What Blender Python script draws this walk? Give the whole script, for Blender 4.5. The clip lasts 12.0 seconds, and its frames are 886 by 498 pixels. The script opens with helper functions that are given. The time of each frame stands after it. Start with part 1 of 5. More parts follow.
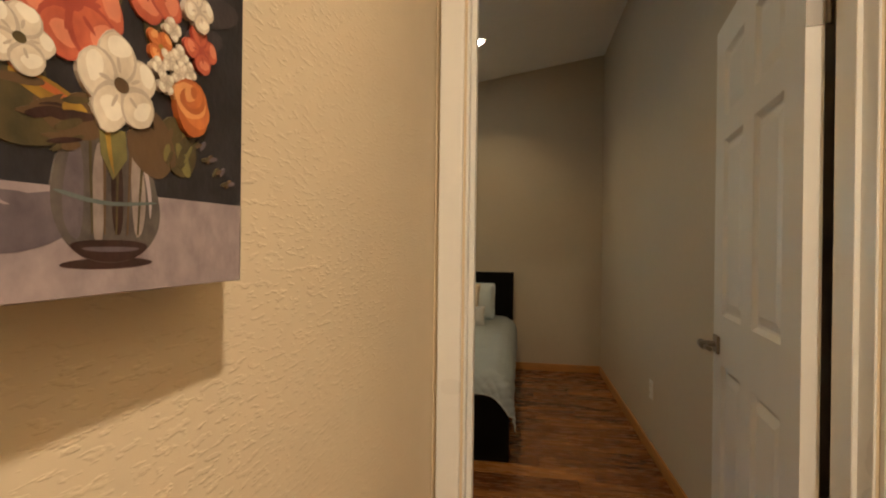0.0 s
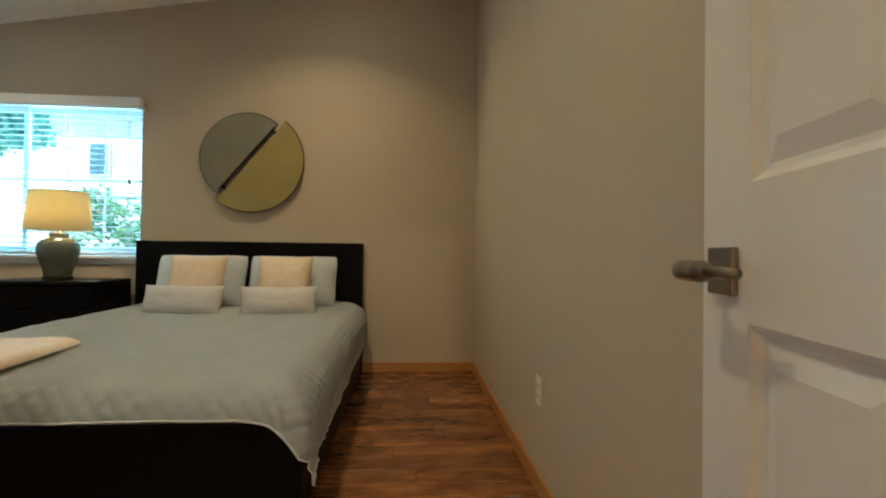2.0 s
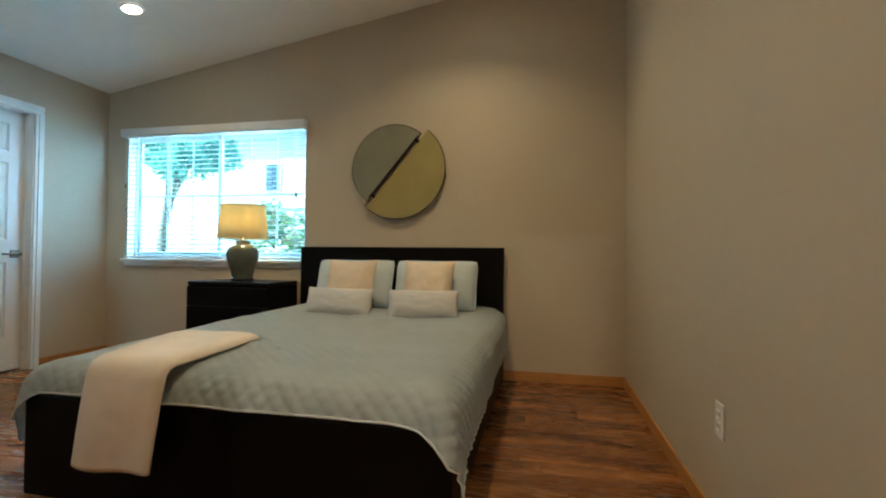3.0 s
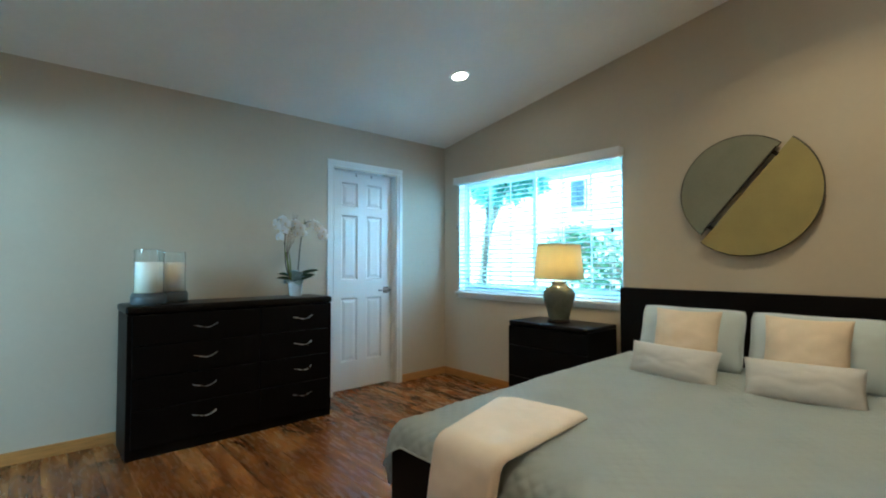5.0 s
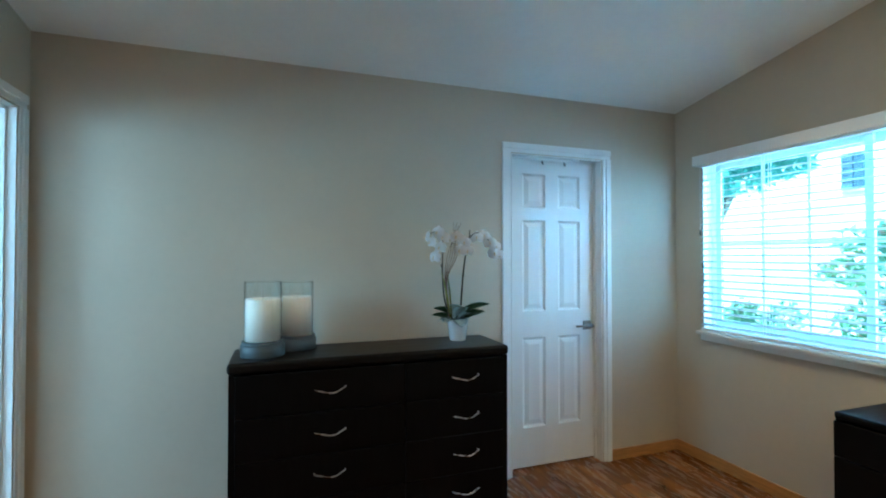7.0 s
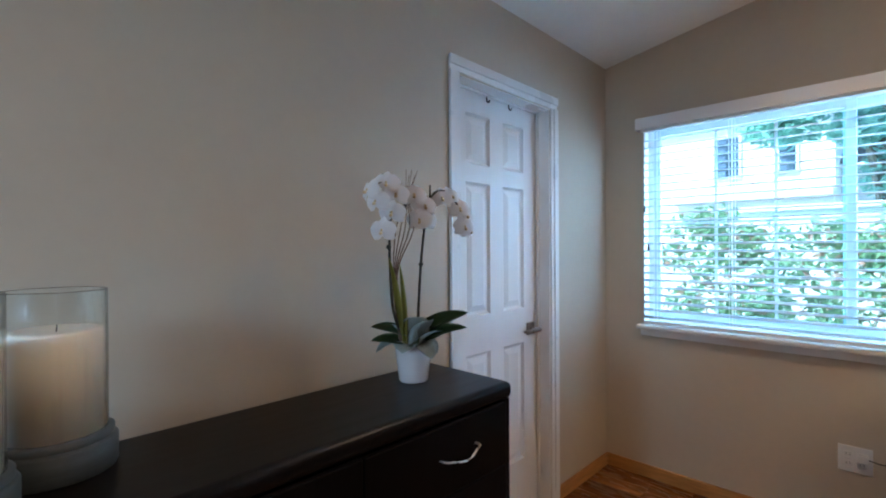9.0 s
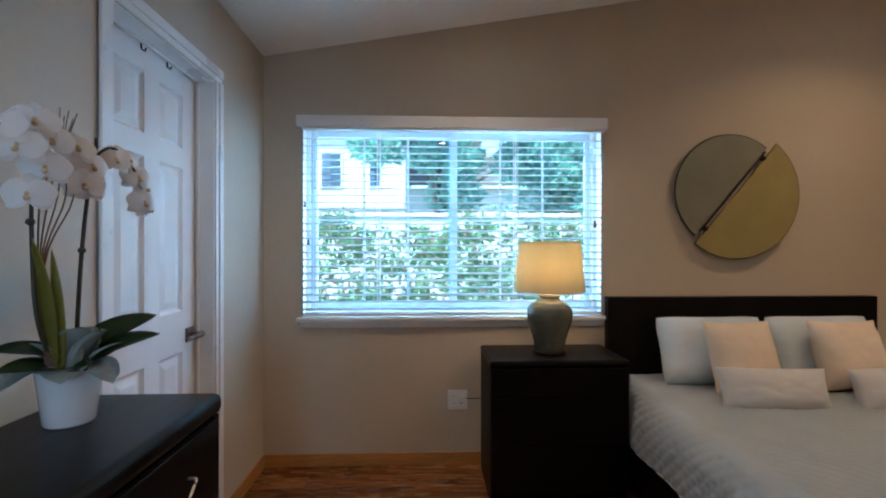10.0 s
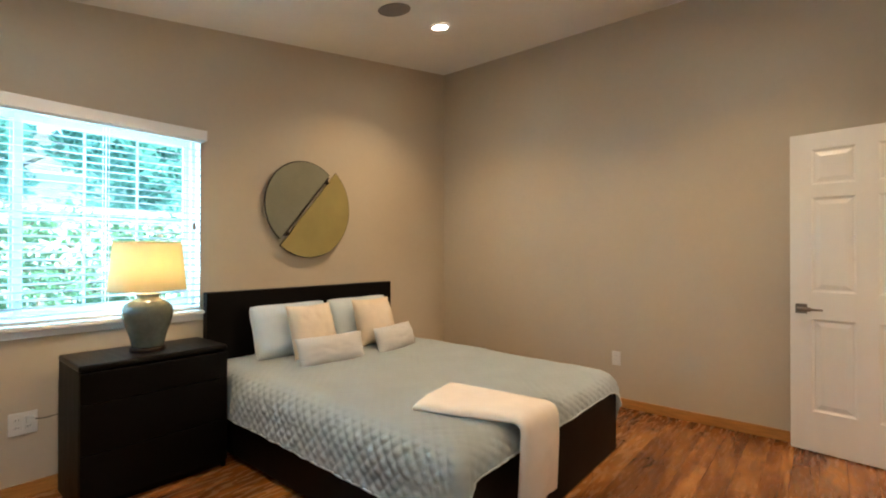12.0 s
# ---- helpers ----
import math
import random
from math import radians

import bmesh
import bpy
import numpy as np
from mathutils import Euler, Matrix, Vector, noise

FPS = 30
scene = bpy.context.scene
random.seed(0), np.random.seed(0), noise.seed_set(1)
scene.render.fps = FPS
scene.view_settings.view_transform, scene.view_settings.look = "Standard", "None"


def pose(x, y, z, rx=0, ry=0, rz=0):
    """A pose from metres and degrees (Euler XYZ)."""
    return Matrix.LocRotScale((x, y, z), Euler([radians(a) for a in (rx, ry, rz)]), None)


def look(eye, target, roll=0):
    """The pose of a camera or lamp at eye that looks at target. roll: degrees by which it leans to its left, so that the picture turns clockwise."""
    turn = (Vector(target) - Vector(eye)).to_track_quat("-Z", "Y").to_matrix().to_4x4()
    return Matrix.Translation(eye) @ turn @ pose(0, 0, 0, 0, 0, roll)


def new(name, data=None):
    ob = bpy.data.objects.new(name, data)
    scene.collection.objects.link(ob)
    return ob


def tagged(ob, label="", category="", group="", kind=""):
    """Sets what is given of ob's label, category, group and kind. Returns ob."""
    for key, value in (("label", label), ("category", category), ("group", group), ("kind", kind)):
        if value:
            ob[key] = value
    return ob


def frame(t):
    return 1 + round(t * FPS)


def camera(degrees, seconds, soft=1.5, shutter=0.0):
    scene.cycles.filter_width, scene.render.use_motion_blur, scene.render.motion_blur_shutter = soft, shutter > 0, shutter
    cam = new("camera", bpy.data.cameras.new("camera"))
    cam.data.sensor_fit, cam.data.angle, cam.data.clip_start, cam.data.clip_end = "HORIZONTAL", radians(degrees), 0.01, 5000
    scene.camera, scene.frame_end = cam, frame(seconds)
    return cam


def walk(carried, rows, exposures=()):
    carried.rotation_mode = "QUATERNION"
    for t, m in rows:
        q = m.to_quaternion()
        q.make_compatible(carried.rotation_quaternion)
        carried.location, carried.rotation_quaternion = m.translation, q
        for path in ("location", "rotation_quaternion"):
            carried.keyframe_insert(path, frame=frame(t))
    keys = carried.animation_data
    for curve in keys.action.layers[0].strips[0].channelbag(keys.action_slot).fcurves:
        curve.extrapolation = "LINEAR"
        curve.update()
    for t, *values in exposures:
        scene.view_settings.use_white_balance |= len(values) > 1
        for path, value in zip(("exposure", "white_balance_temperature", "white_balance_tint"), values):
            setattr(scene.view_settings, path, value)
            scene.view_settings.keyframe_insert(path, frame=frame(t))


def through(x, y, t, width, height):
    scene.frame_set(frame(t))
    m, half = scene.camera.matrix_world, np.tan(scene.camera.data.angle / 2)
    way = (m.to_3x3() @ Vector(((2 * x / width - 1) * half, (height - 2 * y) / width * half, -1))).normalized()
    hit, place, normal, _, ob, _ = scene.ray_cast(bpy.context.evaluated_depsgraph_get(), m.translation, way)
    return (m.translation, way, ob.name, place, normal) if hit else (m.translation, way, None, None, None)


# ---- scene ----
cam = camera(87.2, 12.0, soft=2.0)
PATH = [
    (0, (-0.041, 0.32, 1.243), (-0.377, 2.292, 1.239), 0.7),
    (0.5, (0.104, 0.642, 1.249), (0.052, 2.641, 1.248), 0.3),
    (1, (0.187, 1.0, 1.193), (0.296, 2.997, 1.197), 0.7),
    (1.5, (0.193, 1.305, 1.068), (0.403, 3.294, 1.076), 0.8),
    (2, (0.23, 1.527, 0.932), (0.373, 3.522, 0.952), 0.7),
    (2.5, (0.219, 1.619, 0.888), (0.128, 3.616, 0.926), 0.7),
    (3, (0.173, 1.62, 0.928), (-0.253, 3.574, 0.963), 0.6),
    (5, (-0.073, 1.826, 1.19), (-1.566, 3.156, 1.247), 0.0),
    (5.5, (-0.253, 2.041, 1.289), (-1.916, 3.151, 1.337), -0.1),
    (6, (-0.477, 2.268, 1.346), (-2.271, 3.149, 1.388), -0.2),
    (6.5, (-0.8, 2.434, 1.391), (-2.689, 3.09, 1.423), -0.0),
    (8.5, (-2.321, 2.516, 1.364), (-4.115, 3.4, 1.355), 0.1),
    (9, (-2.549, 2.444, 1.337), (-3.944, 3.877, 1.331), -0.3),
    (9.5, (-2.737, 2.419, 1.318), (-3.405, 4.304, 1.312), -0.3),
    (10, (-2.886, 2.407, 1.287), (-2.801, 4.405, 1.289), -0.0),
    (10.5, (-3.003, 2.334, 1.272), (-2.3, 4.206, 1.27), 0.1),
    (11, (-3.063, 2.261, 1.257), (-1.972, 3.937, 1.261), 0.2),
    (11.5, (-3.099, 2.122, 1.263), (-1.758, 3.606, 1.273), 0.2),
    (12, (-3.158, 1.986, 1.273), (-1.616, 3.259, 1.287), 0.1),
]
walk(cam, [(t, look(eye, target, roll)) for t, eye, target, roll in PATH], [(0, 1.9, 6350, 7), (0.5, 2.12, 6200, 5), (1.5, 2.5, 6000, 3), (3, 2.58, 5850, 3), (5, 2.65, 5200, -2), (6.5, 2.68, 4900, -3), (8.5, 2.72, 5600, 21), (9.5, 2.15, 5850, 24), (11, 2.72, 5950, 21), (12, 3.22, 6250, 14)])

# ---------- world and light ----------
world = bpy.data.worlds.new("world")
scene.world = world
world.use_nodes = True
wn = world.node_tree
sky = wn.nodes.new("ShaderNodeTexSky")
sky.sky_type, sky.sun_disc = "NISHITA", False
sky.sun_elevation, sky.sun_rotation = radians(53), radians(209)
wn.nodes["Background"].inputs[1].default_value = 0.15
wn.links.new(sky.outputs[0], wn.nodes["Background"].inputs[0])
sun = new("sun", bpy.data.lights.new("sun", "SUN"))
sun.data.energy, sun.data.angle, sun.data.color = 4.6, radians(0.5), (1, 0.95, 0.88)
sun.matrix_world = look((0, 0, 0), (0.36, 0.65, -1.0))

WARM = (1.0, 0.70, 0.37)


def disc_lamp(name, x, y, z, watts, radius, colour, spread=110, aim=(0, 0, -1)):
    ob = new(name, bpy.data.lights.new(name, "AREA"))
    ob.data.shape, ob.data.size, ob.data.energy, ob.data.color = "DISK", 2 * radius, watts, colour
    ob.data.spread = radians(spread)
    ob.matrix_world = look((x, y, z), (x + aim[0], y + aim[1], z + aim[2]))
    return ob


# recessed lamps: two over the bed, two over the walkway, one in the hall
CANS = [(-2.64, 4.285), (-0.435, 4.27), (-0.435, 2.35), (-2.64, 2.35)]
XL, XR, YN, YB, ZL, RISE = -3.83, 0.75, 1.39, 5.2, 2.43, 0.1685


def ceil_z(x):
    return ZL + RISE * (x - XL)


for cx, cy in CANS:
    disc_lamp("recessed_light_beam", cx, cy, ceil_z(cx) - 0.035, (1.55 if cx > -2 else 1.1) if cy > 3 else 1.3 if cx > -2 else 0.4, 0.05, WARM, 125)
disc_lamp("hall_light_beam", 0.53, -0.23, 2.40, 8.2, 0.04, (1.0, 0.80, 0.58), 180)
# daylight of the bathroom window, out of sight behind the door
bath = new("bath_window_light", bpy.data.lights.new("bath_window_light", "AREA"))
bath.data.shape, bath.data.size, bath.data.size_y = "RECTANGLE", 0.9, 0.9
bath.data.energy, bath.data.color = 11, (0.46, 0.80, 1.0)
bath.matrix_world = look((-2.55, -0.98, 1.75), (-3.3, 1.6, 1.2))
# lamp added unseen above the bedroom window's head, standing in for sky light
skyl = new("window_sky_fill", bpy.data.lights.new("window_sky_fill", "AREA"))
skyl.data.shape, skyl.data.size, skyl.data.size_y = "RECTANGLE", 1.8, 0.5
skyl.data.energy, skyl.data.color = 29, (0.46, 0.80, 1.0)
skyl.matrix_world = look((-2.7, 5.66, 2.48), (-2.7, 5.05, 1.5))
# added lamp past the window's edge, unseen: north-east sky light for the side door
side = new("window_side_fill", bpy.data.lights.new("window_side_fill", "AREA"))
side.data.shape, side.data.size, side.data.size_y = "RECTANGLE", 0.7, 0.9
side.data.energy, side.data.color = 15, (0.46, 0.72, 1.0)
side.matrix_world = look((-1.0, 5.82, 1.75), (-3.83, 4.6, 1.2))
# added lamp hidden under the sill, for daylight bounced up off the pale yard
yard = new("yard_bounce_fill", bpy.data.lights.new("yard_bounce_fill", "AREA"))
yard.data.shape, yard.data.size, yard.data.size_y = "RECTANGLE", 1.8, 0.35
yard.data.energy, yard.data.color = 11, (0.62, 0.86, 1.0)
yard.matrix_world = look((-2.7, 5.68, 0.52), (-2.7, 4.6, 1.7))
# the bedside lamp's bulb
bulb = new("bedside_bulb", bpy.data.lights.new("bedside_bulb", "POINT"))
bulb.data.energy, bulb.data.color, bulb.data.shadow_soft_size = 0.5, (1.0, 0.70, 0.38), 0.035
bulb.location = (-2.195, 4.93, 1.19)


# ---------- materials ----------
def mat(name, colour, rough=0.6, metal=0.0, vary=0.12, scale=8.0, fine=90.0, bump=0.06, dist=0.002, coat=0.0, stretch=(1, 1, 1), colour2=None, spec=0.5):
    m = bpy.data.materials.new(name)
    m.use_nodes = True
    t = m.node_tree
    b = t.nodes["Principled BSDF"]
    b.inputs["Roughness"].default_value, b.inputs["Metallic"].default_value = rough, metal
    b.inputs["Coat Weight"].default_value = coat
    b.inputs["Specular IOR Level"].default_value = spec
    co = t.nodes.new("ShaderNodeTexCoord")
    mp = t.nodes.new("ShaderNodeMapping")
    mp.inputs["Scale"].default_value = stretch
    t.links.new(co.outputs["Object"], mp.inputs[0])
    big, small = t.nodes.new("ShaderNodeTexNoise"), t.nodes.new("ShaderNodeTexNoise")
    for n, s, d in ((big, scale, 3), (small, fine, 4)):
        n.inputs["Scale"].default_value, n.inputs["Detail"].default_value = s, d
        t.links.new(mp.outputs[0], n.inputs["Vector"])
    mixed = t.nodes.new("ShaderNodeMath")
    mixed.operation = "MULTIPLY_ADD"
    mixed.inputs[1].default_value = 0.35
    t.links.new(small.outputs[0], mixed.inputs[0])
    t.links.new(big.outputs[0], mixed.inputs[2])
    ramp = t.nodes.new("ShaderNodeValToRGB")
    c2 = colour2 or tuple(c * (1 - vary) for c in colour)
    c1 = colour if colour2 else tuple(min(1, c * (1 + vary * 0.6)) for c in colour)
    ramp.color_ramp.elements[0].position, ramp.color_ramp.elements[1].position = 0.45, 0.9
    ramp.color_ramp.elements[0].color, ramp.color_ramp.elements[1].color = (*c2, 1), (*c1, 1)
    t.links.new(mixed.outputs[0], ramp.inputs[0])
    t.links.new(ramp.outputs[0], b.inputs["Base Color"])
    rr = t.nodes.new("ShaderNodeMapRange")
    rr.inputs[3].default_value, rr.inputs[4].default_value = max(0.02, rough - 0.08), min(1, rough + 0.08)
    t.links.new(big.outputs[0], rr.inputs[0])
    t.links.new(rr.outputs[0], b.inputs["Roughness"])
    if bump:
        bp = t.nodes.new("ShaderNodeBump")
        bp.inputs["Strength"].default_value, bp.inputs["Distance"].default_value = bump, dist
        t.links.new(small.outputs[0], bp.inputs["Height"])
        t.links.new(bp.outputs[0], b.inputs["Normal"])
    return m


def wall_paint(name, colour, strength, size=190, stretch=(1, 1, 1.6)):
    """Painted plaster with a rolled knock-down texture."""
    m = mat(name, colour, 0.55, 0, 0.05, 1.3, 26, 0, spec=0.35)
    t = m.node_tree
    b = t.nodes["Principled BSDF"]
    co = t.nodes.new("ShaderNodeTexCoord")
    mp = t.nodes.new("ShaderNodeMapping")
    mp.inputs["Scale"].default_value = stretch
    t.links.new(co.outputs["Object"], mp.inputs[0])
    n1 = t.nodes.new("ShaderNodeTexNoise")
    n1.inputs["Scale"].default_value, n1.inputs["Detail"].default_value = size, 2
    n2 = t.nodes.new("ShaderNodeTexNoise")
    n2.inputs["Scale"].default_value = 22
    t.links.new(mp.outputs[0], n1.inputs["Vector"]), t.links.new(mp.outputs[0], n2.inputs["Vector"])
    r = t.nodes.new("ShaderNodeValToRGB")
    r.color_ramp.elements[0].position, r.color_ramp.elements[1].position = 0.54, 0.64
    t.links.new(n1.outputs[0], r.inputs[0])
    mul = t.nodes.new("ShaderNodeMath")
    mul.operation = "MULTIPLY"
    t.links.new(r.outputs[0], mul.inputs[0]), t.links.new(n2.outputs[0], mul.inputs[1])
    bp = t.nodes.new("ShaderNodeBump")
    bp.inputs["Strength"].default_value, bp.inputs["Distance"].default_value = strength, 0.0008
    t.links.new(mul.outputs[0], bp.inputs["Height"]), t.links.new(bp.outputs[0], b.inputs["Normal"])
    return m


def wood_planks(name):
    """Figured hardwood, oiled: long streaks along the board, each board its own tone."""
    m = bpy.data.materials.new(name)
    m.use_nodes = True
    t = m.node_tree
    b = t.nodes["Principled BSDF"]
    co, info = t.nodes.new("ShaderNodeTexCoord"), t.nodes.new("ShaderNodeObjectInfo")
    off = t.nodes.new("ShaderNodeVectorMath")
    off.operation = "MULTIPLY_ADD"
    t.links.new(info.outputs["Random"], off.inputs[0])
    off.inputs[1].default_value = (37, 11, 5)
    t.links.new(co.outputs["Object"], off.inputs[2])
    mp = t.nodes.new("ShaderNodeMapping")
    mp.inputs["Scale"].default_value = (0.9, 4.8, 4.8)
    t.links.new(off.outputs[0], mp.inputs[0])
    warp, grain = t.nodes.new("ShaderNodeTexNoise"), t.nodes.new("ShaderNodeTexNoise")
    warp.inputs["Scale"].default_value, warp.inputs["Detail"].default_value, warp.inputs["Distortion"].default_value = 1.1, 2.2, 1.6
    grain.inputs["Scale"].default_value, grain.inputs["Detail"].default_value = 9, 5
    t.links.new(mp.outputs[0], warp.inputs["Vector"]), t.links.new(mp.outputs[0], grain.inputs["Vector"])
    r1 = t.nodes.new("ShaderNodeValToRGB")
    e = r1.color_ramp.elements
    e[0].position, e[0].color = 0.28, (0.105, 0.036, 0.011, 1)
    e[1].position, e[1].color = 0.70, (0.38, 0.165, 0.047, 1)
    for at, tone in ((0.41, (0.155, 0.055, 0.015, 1)), (0.50, (0.205, 0.075, 0.019, 1))):
        e.new(at).color = tone
    t.links.new(warp.outputs[0], r1.inputs[0])
    # thin dark mineral lines that follow the figure
    vein, far, line = t.nodes.new("ShaderNodeTexNoise"), t.nodes.new("ShaderNodeMath"), t.nodes.new("ShaderNodeMapRange")
    vein.inputs["Scale"].default_value, vein.inputs["Detail"].default_value, vein.inputs["Distortion"].default_value = 0.9, 1.0, 0.8
    t.links.new(mp.outputs[0], vein.inputs["Vector"])
    far.operation, far.inputs[1].default_value = "SUBTRACT", 0.44
    t.links.new(vein.outputs[0], far.inputs[0])
    away = t.nodes.new("ShaderNodeMath")
    away.operation = "ABSOLUTE"
    t.links.new(far.outputs[0], away.inputs[0]), t.links.new(away.outputs[0], line.inputs[0])
    line.inputs[1].default_value, line.inputs[2].default_value, line.inputs[3].default_value, line.inputs[4].default_value = 0.002, 0.020, 0.62, 1.0
    veined = t.nodes.new("ShaderNodeMix")
    veined.data_type, veined.blend_type = "RGBA", "MULTIPLY"
    veined.inputs[0].default_value = 1.0
    t.links.new(r1.outputs[0], veined.inputs[6]), t.links.new(line.outputs[0], veined.inputs[7])
    mx = t.nodes.new("ShaderNodeMix")
    mx.data_type, mx.blend_type = "RGBA", "MULTIPLY"
    mx.inputs[0].default_value = 0.03
    r2 = t.nodes.new("ShaderNodeValToRGB")
    r2.color_ramp.elements[0].position, r2.color_ramp.elements[1].position = 0.3, 0.6
    r2.color_ramp.elements[0].color = (0.45, 0.4, 0.36, 1)
    t.links.new(grain.outputs[0], r2.inputs[0])
    t.links.new(veined.outputs[2], mx.inputs[6]), t.links.new(r2.outputs[0], mx.inputs[7])
    hs = t.nodes.new("ShaderNodeHueSaturation")
    mr = t.nodes.new("ShaderNodeMapRange")
    mr.inputs[3].default_value, mr.inputs[4].default_value = 0.8, 1.2
    t.links.new(info.outputs["Random"], mr.inputs[0]), t.links.new(mr.outputs[0], hs.inputs["Value"])
    t.links.new(mx.outputs[2], hs.inputs["Color"]), t.links.new(hs.outputs[0], b.inputs["Base Color"])
    rr = t.nodes.new("ShaderNodeMapRange")
    rr.inputs[3].default_value, rr.inputs[4].default_value = 0.22, 0.32
    t.links.new(grain.outputs[0], rr.inputs[0]), t.links.new(rr.outputs[0], b.inputs["Roughness"])
    bp = t.nodes.new("ShaderNodeBump")
    bp.inputs["Strength"].default_value, bp.inputs["Distance"].default_value = 0.02, 0.0004
    t.links.new(grain.outputs[0], bp.inputs["Height"]), t.links.new(bp.outputs[0], b.inputs["Normal"])
    return m


def glass_mat(name, rough=0.0, tint=(1, 1, 1)):
    m = bpy.data.materials.new(name)
    m.use_nodes = True
    b = m.node_tree.nodes["Principled BSDF"]
    b.inputs["Transmission Weight"].default_value, b.inputs["Roughness"].default_value = 1, rough
    b.inputs["Base Color"].default_value, b.inputs["IOR"].default_value = (*tint, 1), 1.45
    return m


def glow(name, colour, strength):
    m = bpy.data.materials.new(name)
    m.use_nodes = True
    b = m.node_tree.nodes["Principled BSDF"]
    b.inputs["Emission Color"].default_value, b.inputs["Emission Strength"].default_value = (*colour, 1), strength
    b.inputs["Base Color"].default_value = (0.8, 0.8, 0.8, 1)
    return m


def shade_cloth(name, colour):
    """Linen lampshade: lets the bulb's light through."""
    m = mat(name, colour, 0.9, 0, 0.06, 20, 400, 0.15, 0.0006, stretch=(1, 1, 0.4))
    t = m.node_tree
    out, b = t.nodes["Material Output"], t.nodes["Principled BSDF"]
    tr, add = t.nodes.new("ShaderNodeBsdfTranslucent"), t.nodes.new("ShaderNodeMixShader")
    tr.inputs[0].default_value = (0.92, 0.81, 0.46, 1)
    add.inputs[0].default_value = 0.45
    t.links.new(b.outputs[0], add.inputs[1]), t.links.new(tr.outputs[0], add.inputs[2])
    t.links.new(add.outputs[0], out.inputs[0])
    return m


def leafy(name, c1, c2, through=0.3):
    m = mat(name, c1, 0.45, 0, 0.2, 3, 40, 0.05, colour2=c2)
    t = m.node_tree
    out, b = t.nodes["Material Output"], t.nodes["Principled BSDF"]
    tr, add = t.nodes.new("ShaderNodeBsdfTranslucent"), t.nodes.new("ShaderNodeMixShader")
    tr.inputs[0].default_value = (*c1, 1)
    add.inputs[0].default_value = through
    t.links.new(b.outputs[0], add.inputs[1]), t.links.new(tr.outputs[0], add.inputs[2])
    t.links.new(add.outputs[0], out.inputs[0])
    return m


PAINT = wall_paint("greige_wall_paint", (0.56, 0.482, 0.37), 0.25)
HALLPAINT = wall_paint("cream_hall_paint", (0.68, 0.57, 0.41), 0.6, 130, (1, 0.6, 1.9))
BATHPAINT = wall_paint("white_bath_paint", (0.8, 0.8, 0.78), 0.3)
CEILPAINT = wall_paint("ceiling_paint", (0.88, 0.87, 0.83), 0.35)
TRIM = mat("white_semigloss_trim", (0.80, 0.79, 0.76), 0.3, 0, 0.03, 4, 60, 0.03, 0.0008)
DOORPAINT = mat("white_door_paint", (0.80, 0.785, 0.75), 0.32, 0, 0.03, 3, 120, 0.05, 0.0006, stretch=(3, 3, 0.3))
OAK = mat("oak_baseboard", (0.50, 0.235, 0.062), 0.4, 0, 0.25, 6, 60, 0.08, 0.0008, stretch=(1.5, 1.5, 14))
FLOOR = wood_planks("figured_hardwood")
SUBFLOOR = mat("dark_subfloor", (0.05, 0.03, 0.02), 0.8)
BLACKWOOD = mat("black_brown_veneer", (0.0042, 0.0034, 0.0031), 0.45, 0, 0.35, 5, 70, 0.06, 0.0006, stretch=(1, 8, 1), spec=0.09)
BLACKTOP = mat("black_brown_top", (0.0065, 0.0054, 0.005), 0.33, 0, 0.35, 5, 70, 0.05, 0.0005, stretch=(8, 1, 8), spec=0.15)
NICKEL = mat("satin_nickel", (0.27, 0.235, 0.20), 0.32, 1.0, 0.06, 30, 300, 0.02)
STEEL = mat("brushed_steel", (0.6, 0.58, 0.55), 0.28, 1.0, 0.06, 30, 300, 0.02)
BRONZE = mat("dark_bronze", (0.05, 0.04, 0.033), 0.4, 0.9, 0.15, 30, 200, 0.03)
HINGE = mat("hinge_steel", (0.16, 0.14, 0.12), 0.35, 1.0, 0.1, 30, 200, 0.02)
PLASTIC = mat("white_plastic", (0.78, 0.77, 0.74), 0.35, 0, 0.02, 10, 200, 0.01)
SLOT = mat("dark_slot", (0.03, 0.03, 0.03), 0.6)
VINYL = mat("white_vinyl", (0.82, 0.83, 0.83), 0.35, 0, 0.03, 5, 100, 0.02)
# backlit shade of the white slats is mixed into this blue-grey colour
SLAT = leafy("backlit_white_slat", (0.60, 0.68, 0.72), (0.56, 0.64, 0.68), 0.1)
TAPE = leafy("white_ladder_cord", (0.85, 0.86, 0.87), (0.8, 0.8, 0.8), 0.5)
# cyan tint puts the daylight's colour cast into otherwise clear glass
PANE = glass_mat("window_glass", 0.0, (0.52, 0.90, 0.98))
# the white vinyl, darkened and blued to paint in the sash's backlit shade
SASHVINYL = mat("backlit_white_vinyl", (0.58, 0.67, 0.72), 0.4, 0, 0.03, 5, 100, 0.02)
HURRICANE = glass_mat("hurricane_glass", 0.0, (0.96, 0.99, 0.99))
QUILT = mat("pale_sage_quilt", (0.62, 0.68, 0.70), 0.85, 0, 0.05, 6, 350, 0.25, 0.0012)
SHAM = mat("pale_grey_sham", (0.55, 0.62, 0.65), 0.85, 0, 0.06, 7, 380, 0.2, 0.001)
CREAM = mat("cream_cushion", (0.72, 0.60, 0.46), 0.9, 0, 0.06, 9, 300, 0.3, 0.0012)
LUMBAR = mat("grey_lumbar", (0.56, 0.55, 0.54), 0.88, 0, 0.06, 9, 320, 0.25, 0.001)
THROW = mat("cream_throw", (0.90, 0.80, 0.71), 0.95, 0, 0.05, 10, 260, 0.5, 0.002)
